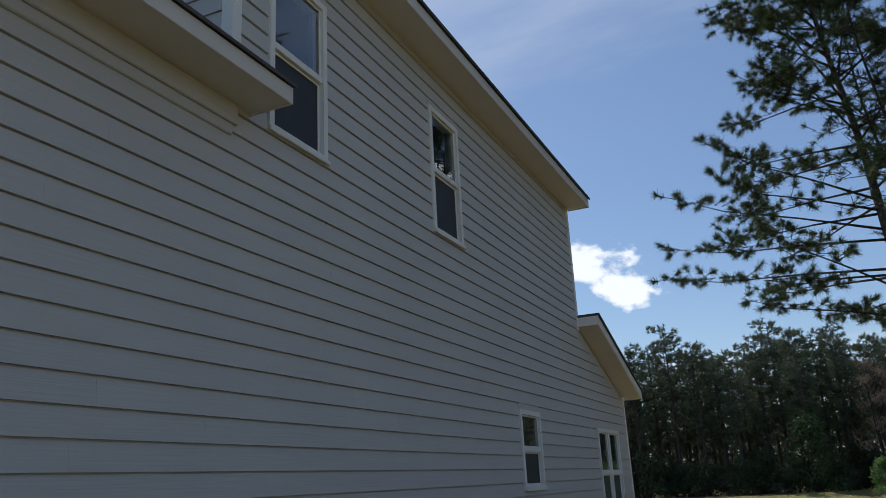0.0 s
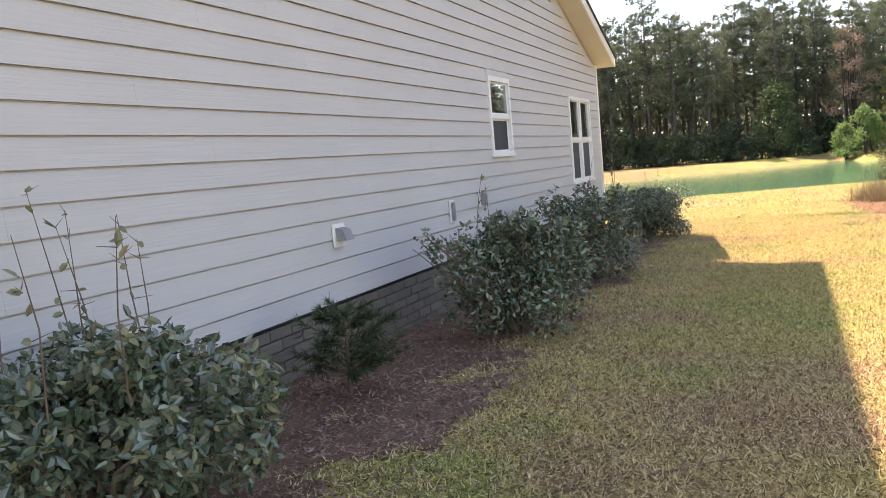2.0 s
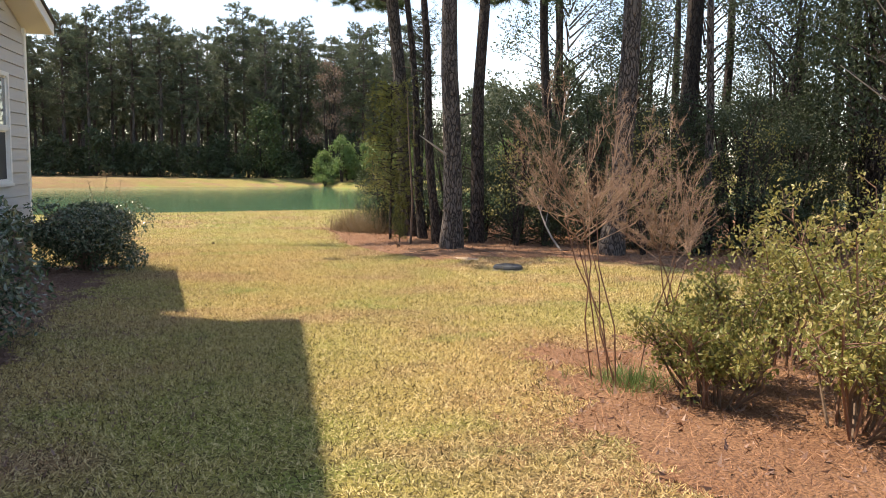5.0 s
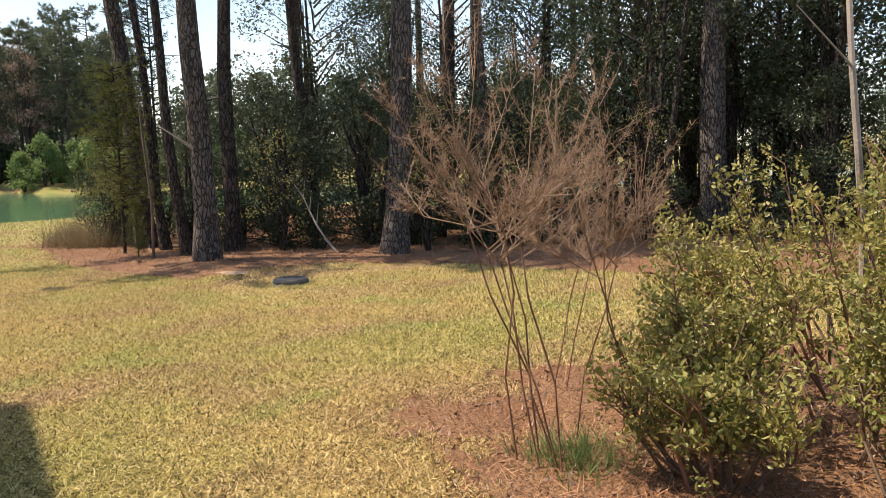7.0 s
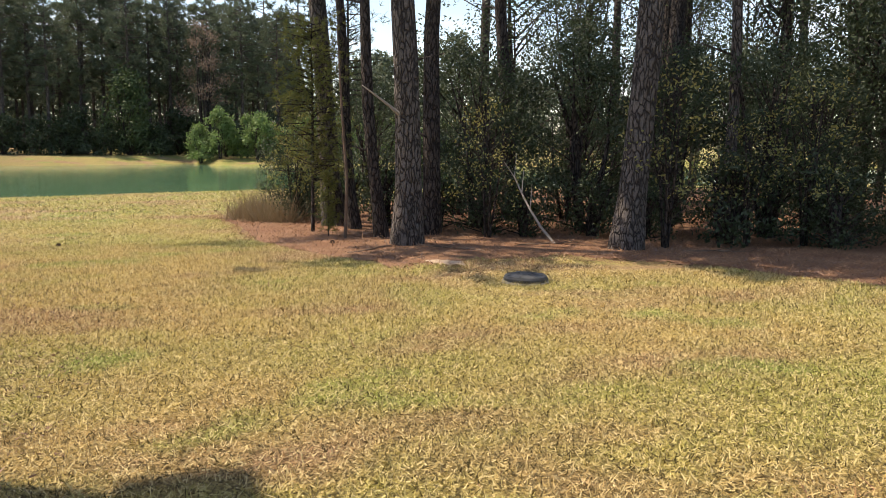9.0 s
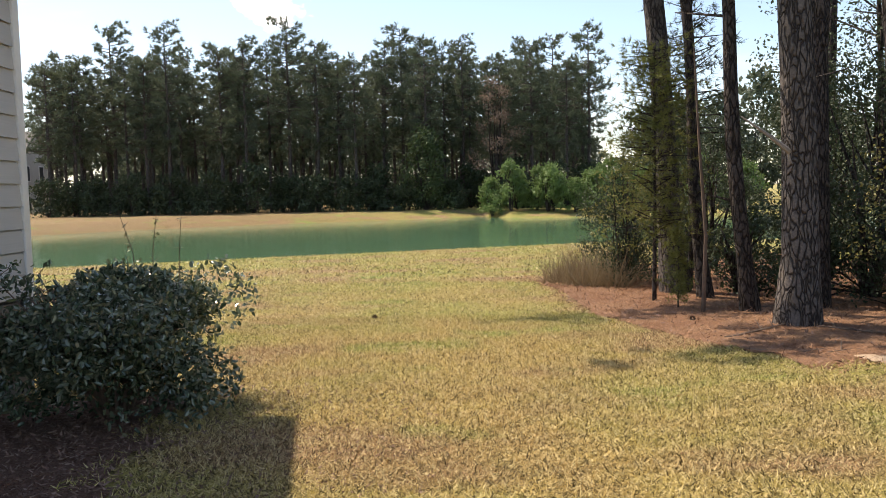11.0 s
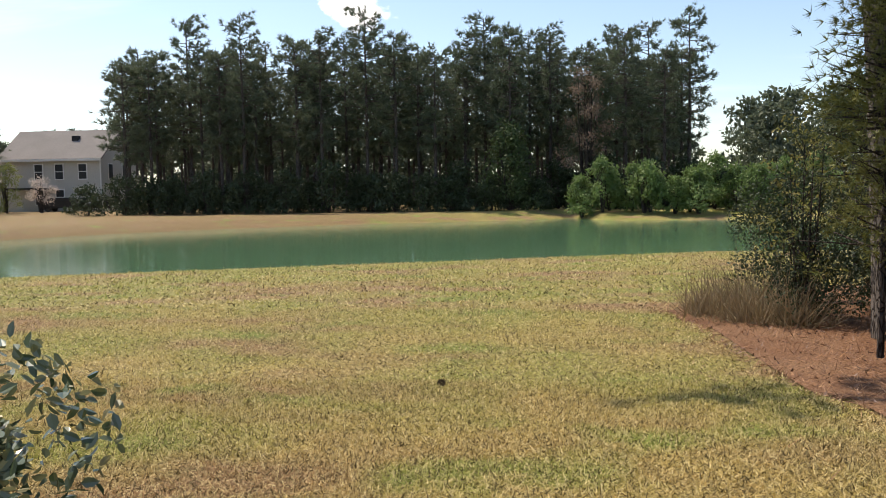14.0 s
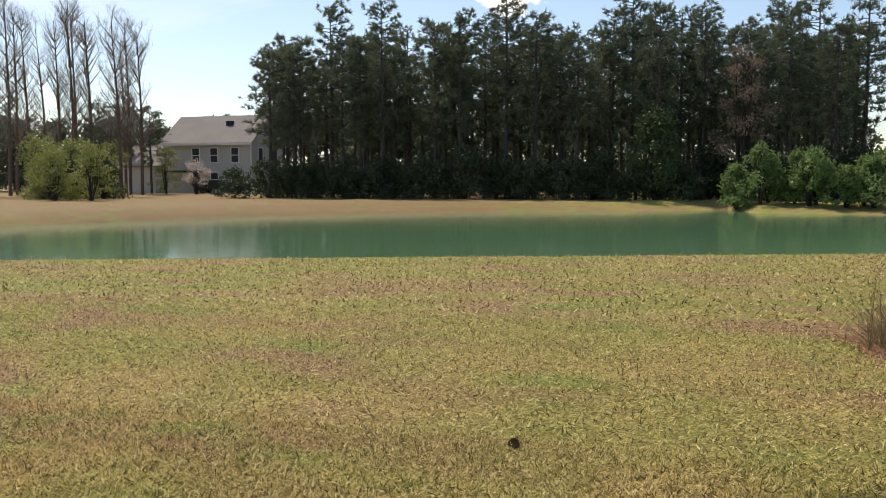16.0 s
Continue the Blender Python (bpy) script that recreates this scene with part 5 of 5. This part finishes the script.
bspots = [(-27 + k * 1.6 + rf.uniform(-.5, .5), 70.4 + rf.uniform(-0.8, 1.6)) for k in range(31)]
bspots += [(-31 + k * 2.4 + rf.uniform(-.6, .6), y + rf.uniform(-1, 1)) for y in (85, 94, 103) for k in range(22)]
for k in range(2):
    scatter(brush[k], bspots[k::2], 0.8, 1.15, 50 + k)
scatter(evergreen("wood_edge_tree", "mid green leafy tree standing before the pine stand", "tree", "", M_PINE, 2.4, 5.6, 330, 3400, 0.26, 0.6, 0.08), [(3.4, 69.8)], 1, 1)
young = [evergreen("young_pine", "bright green bushy young pine on the pond's point", "young pine", "young pines on the point", M_YOUNG, 1.35, 2.7 + 0.5 * k, 340 + k, 2200, 0.20, 0.4, 0.04, 0.12, 8) for k in range(2)]
ry = random.Random(21)
yspots = [(8.3 + k * 0.85 + ry.uniform(-.4, .4), 64.0 + ry.uniform(-0.8, 2.2)) for k in range(22)]
for k in range(2):
    scatter(young[k], yspots[k::2], 0.75, 1.15, 60 + k)
far_tree = [evergreen("distant_tree", "low distant tree on the horizon", "tree", "distant woods", M_HAZYPINE, 3.2, 8.5 + k, 350 + k, 1500, 0.55, 0.2, 0.05, 0.1, 3) for k in range(2)]
dspots = [(24 + k * 3.6 + rf.uniform(-1, 1), 84 + rf.uniform(-4, 8) - k * 1.5) for k in range(16)] + [(28 + k * 4, 102 + rf.uniform(-3, 3)) for k in range(14)]
dspots += [(-36 + k * 3.0, 106 + rf.uniform(-3, 3)) for k in range(21)] + [(-36 + k * 3.2, 116 + rf.uniform(-3, 3)) for k in range(20)]
dspots += [(-70 + k * 4.2, 112 + rf.uniform(-4, 4)) for k in range(12)] + [(-92 + k * 3.1, 101 + rf.uniform(-3, 3)) for k in range(12)] + [(-86 + k * 5, 92 + rf.uniform(-4, 4)) for k in range(5)]
for k in range(2):
    scatter(far_tree[k], dspots[k::2], 0.8, 1.2, 70 + k)
back_pines = [(-46, 86), (-49, 84), (-52, 90), (-43.5, 102), (-55, 94), (-58, 97), (-66, 92), (-47, 104), (-50, 106), (-44, 107), (-54, 108), (-57, 103), (-60, 108), (-41, 109), (-63, 100), (-61, 95), (-67, 98), (-70, 103), (-73, 96), (-77, 101), (-81, 97), (-66, 106), (-85, 103)]
for k, (x, y) in enumerate(back_pines):
    ob = copy_thing(far_kinds[k % 5], pose(x, y, ground_z(x, y), 0, 0, 60 * k))
    ob.matrix_basis = ob.matrix_basis @ Matrix.Diagonal((0.85, 0.85, 0.78, 1))


def bare_tree(x, y, h, seed):
    rr = random.Random(seed)
    ob = empty("bare_tree", (x, y, ground_z(x, y)), "tall leafless grey tree beyond the pond", "tree", "bare trees beyond the pond")
    s, tw = Shape(), Shape()
    top = Vector((rr.uniform(-.6, .6), rr.uniform(-.6, .6), h))
    s.tube([(0, 0, -0.2), top * 0.5 + Vector((0.2, 0, 0)), top], [0.17, 0.11, 0.02], 7)
    for k in range(34):
        t = rr.uniform(0.22, 0.97)
        b, a = top * t, rr.uniform(0, 6.28)
        e = b + Vector((math.cos(a) * 1.3, math.sin(a) * 1.3, rr.uniform(1.0, 2.2))) * (1.6 - t * 0.9)
        s.tube([b, e], [0.05, 0.012], 5)
        for q in range(7):
            c = b.lerp(e, rr.uniform(0.3, 1))
            d = c + Vector((rr.uniform(-.6, .6), rr.uniform(-.6, .6), rr.uniform(0.3, 1.3)))
            tw.tube([c, d], [0.013, 0.004], 3)
            for w in range(4):
                m = c.lerp(d, rr.uniform(0.2, 1))
                tw.tube([m, m + Vector((rr.uniform(-.4, .4), rr.uniform(-.4, .4), rr.uniform(0.1, 0.7)))], [0.010, 0.004], 3)
    s.put("trunk", M_TWIG, ob)
    tagged(tw.put("twigs", M_GREYTWIG, ob), kind="stuff")


for k, (x, y, h) in enumerate([(-40.5, 74, 13), (-49.5, 70, 14.5), (-53.5, 82, 15), (-61, 78, 15), (-56, 68, 14), (-50.5, 88, 14), (-48.5, 78, 15.5), (-45, 76, 14), (-52, 74, 16), (-55, 78, 15), (-43.5, 81, 13.5), (-58, 72, 15), (-47, 84, 15), (-54, 71, 15.5), (-59, 84, 16), (-50, 80, 15), (-62, 90, 16)]):
    bare_tree(x, y, h * 1.12, 400 + k)
spring = [evergreen("spring_shrub", "yellow-green spring shrub on the far bank", "shrub", "shrubs on the far bank", M_SPRING, 1.7, 3.6 + k, 410 + k, 1700, 0.2, 0.3, 0.05, 0.05) for k in range(2)]
scatter(spring[0], [(-33.5, 61.5), (-36, 61), (-38, 63), (-40.5, 65), (-37, 67), (-42.5, 67), (-45, 70), (-40, 70)], 0.8, 1.2, 80)
scatter(spring[1], [(-43.3, 84.5), (-43, 71), (-46, 80)], 0.85, 1.1, 81)
dull = evergreen("bank_shrub", "dull brown-green bush on the far bank", "shrub", "shrubs on the far bank", M_WOODLEAF, 1.6, 3.0, 415, 1500, 0.2, 0.3, 0.04, 0.05)
scatter(dull, [(-36, 66), (-39, 69), (-42, 74), (-46, 72), (-51, 66), (-38, 65), (-43, 70), (-46, 73), (-48, 75)], 0.8, 1.2, 82)
scatter(evergreen("blossom_tree", "small tree with pale pink blossom before the neighbour's house", "tree", "", M_BLOSSOM, 1.7, 3.0, 416, 900, 0.17, 0.1, 0.05, 0.3, 6), [(-39.6, 84)], 1, 1)

scatter(evergreen("budding_tree", "brownish budding tree standing before the pine stand", "tree", "", M_BROWNTWIG, 2.3, 9.2, 417, 3000, 0.16, 0.3, 0.09, 0.3, 9), [(8.8, 70.2)], 1, 1)

# the neighbour's house
NX, NY = -38.0, 92.0
NZ = ground_z(NX, NY)
nh = empty("neighbour_house", (NX, NY, NZ), "two storey beige house with a grey roof beyond the pond", "house")
W, D, E = 10.6, 8.0, 5.35
Shape().box(-W, 0, -0.3, 0, D, E).prism([(0, E), (D, E), (D / 2, E + 2.9)], "x", -W + 0.02, -0.02).put("wall", M_FARWALL, nh)
Shape().prism([(-0.45, E - 0.15), (-0.45, E), (D / 2, E + 3.2), (D + 0.45, E), (D + 0.45, E - 0.15), (D / 2, E + 3.0)], "x", -W - 0.3, 0.35).put("roof", M_FARROOF, nh)
Shape().box(-W - 0.3, -0.5, E - 0.25, 0.35, -0.45, E - 0.02).put("gutter", M_TRIM, nh)
Shape().box(-0.06, -0.05, -0.3, 0.05, 0.06, E - 0.2).put("corner_board", M_TRIM, nh)
Shape().box(-4.2, D / 2 - 1.7, E + 1.7, -3.5, D / 2 - 1.2, E + 2.5).put("roof_vent", M_DARK, nh)
for x0, z0 in ((-1.9, 3.3), (-1.9, 0.7), (-4.4, 3.3), (-6.6, 3.3), (-6.6, 0.7), (-4.4, 0.7)):
    w = Shape().box(x0 - 0.5, -0.05, z0 - 0.1, x0 + 0.5, 0.02, z0 + 1.6).put("window", M_TRIM, nh)
    for z in (z0, z0 + 0.78):
        Shape().box(x0 - 0.4, -0.07, z, x0 + 0.4, -0.045, z + 0.7).put("pane", M_SCREEN, w)
for y0 in (2.0, 5.0):
    w = Shape().box(-0.02, y0 - 0.5, 3.2, 0.05, y0 + 0.5, 4.9).put("window", M_TRIM, nh)
    Shape().box(0.045, y0 - 0.4, 3.3, 0.07, y0 + 0.4, 4.8).put("pane", M_SCREEN, w)
Shape().box(-W - 7, 1.0, -0.3, -W, D - 1, 2.9).put("wing", M_FARWALL, nh)
Shape().prism([(0.6, 2.85), (0.6, 3.0), (D / 2, 5.4), (D - 0.6, 3.0), (D - 0.6, 2.85), (D / 2, 5.2)], "x", -W - 7.3, -W).put("wing_roof", M_FARROOF, nh)
Shape().box(-9.0, -2.6, 2.2, -5.0, 0, 2.4).box(-8.9, -2.5, -0.3, -8.7, -2.3, 2.2).box(-5.3, -2.5, -0.3, -5.1, -2.3, 2.2).put("porch", M_DARK, nh)


def far_car(x, y, turn):
    z = ground_z(x, y)
    c = empty("parked_car", (x, y, z), "dark car parked beside the far house", "car")
    c.rotation_euler = (0, 0, radians(turn))
    Shape().prism([(-2.1, 0.35), (2.1, 0.35), (2.15, 0.75), (1.2, 0.9), (0.7, 1.4), (-1.2, 1.4), (-1.9, 0.95), (-2.15, 0.8)], "y", -0.85, 0.85).put("body", M_CAR, c)
    for px in (-1.35, 1.35):
        for py in (-0.86, 0.86):
            Shape().tube([(px, py - 0.1, 0.32), (px, py + 0.1, 0.32)], [0.32, 0.32], 14).put("wheel", M_LID, c)


far_car(-40.5, 89.5, 10)
far_car(-35.5, 88.0, 70)
for x, y in ((-33.0, 84.5), (-34.5, 85.5)):
    p = Shape().box(-0.07, -0.07, -0.1, 0.07, 0.07, 1.1, 0.01).put("post", M_CONC)
    p.location = (x, y, ground_z(x, y))
    tagged(p, "short pale wooden post on the far bank", "post")
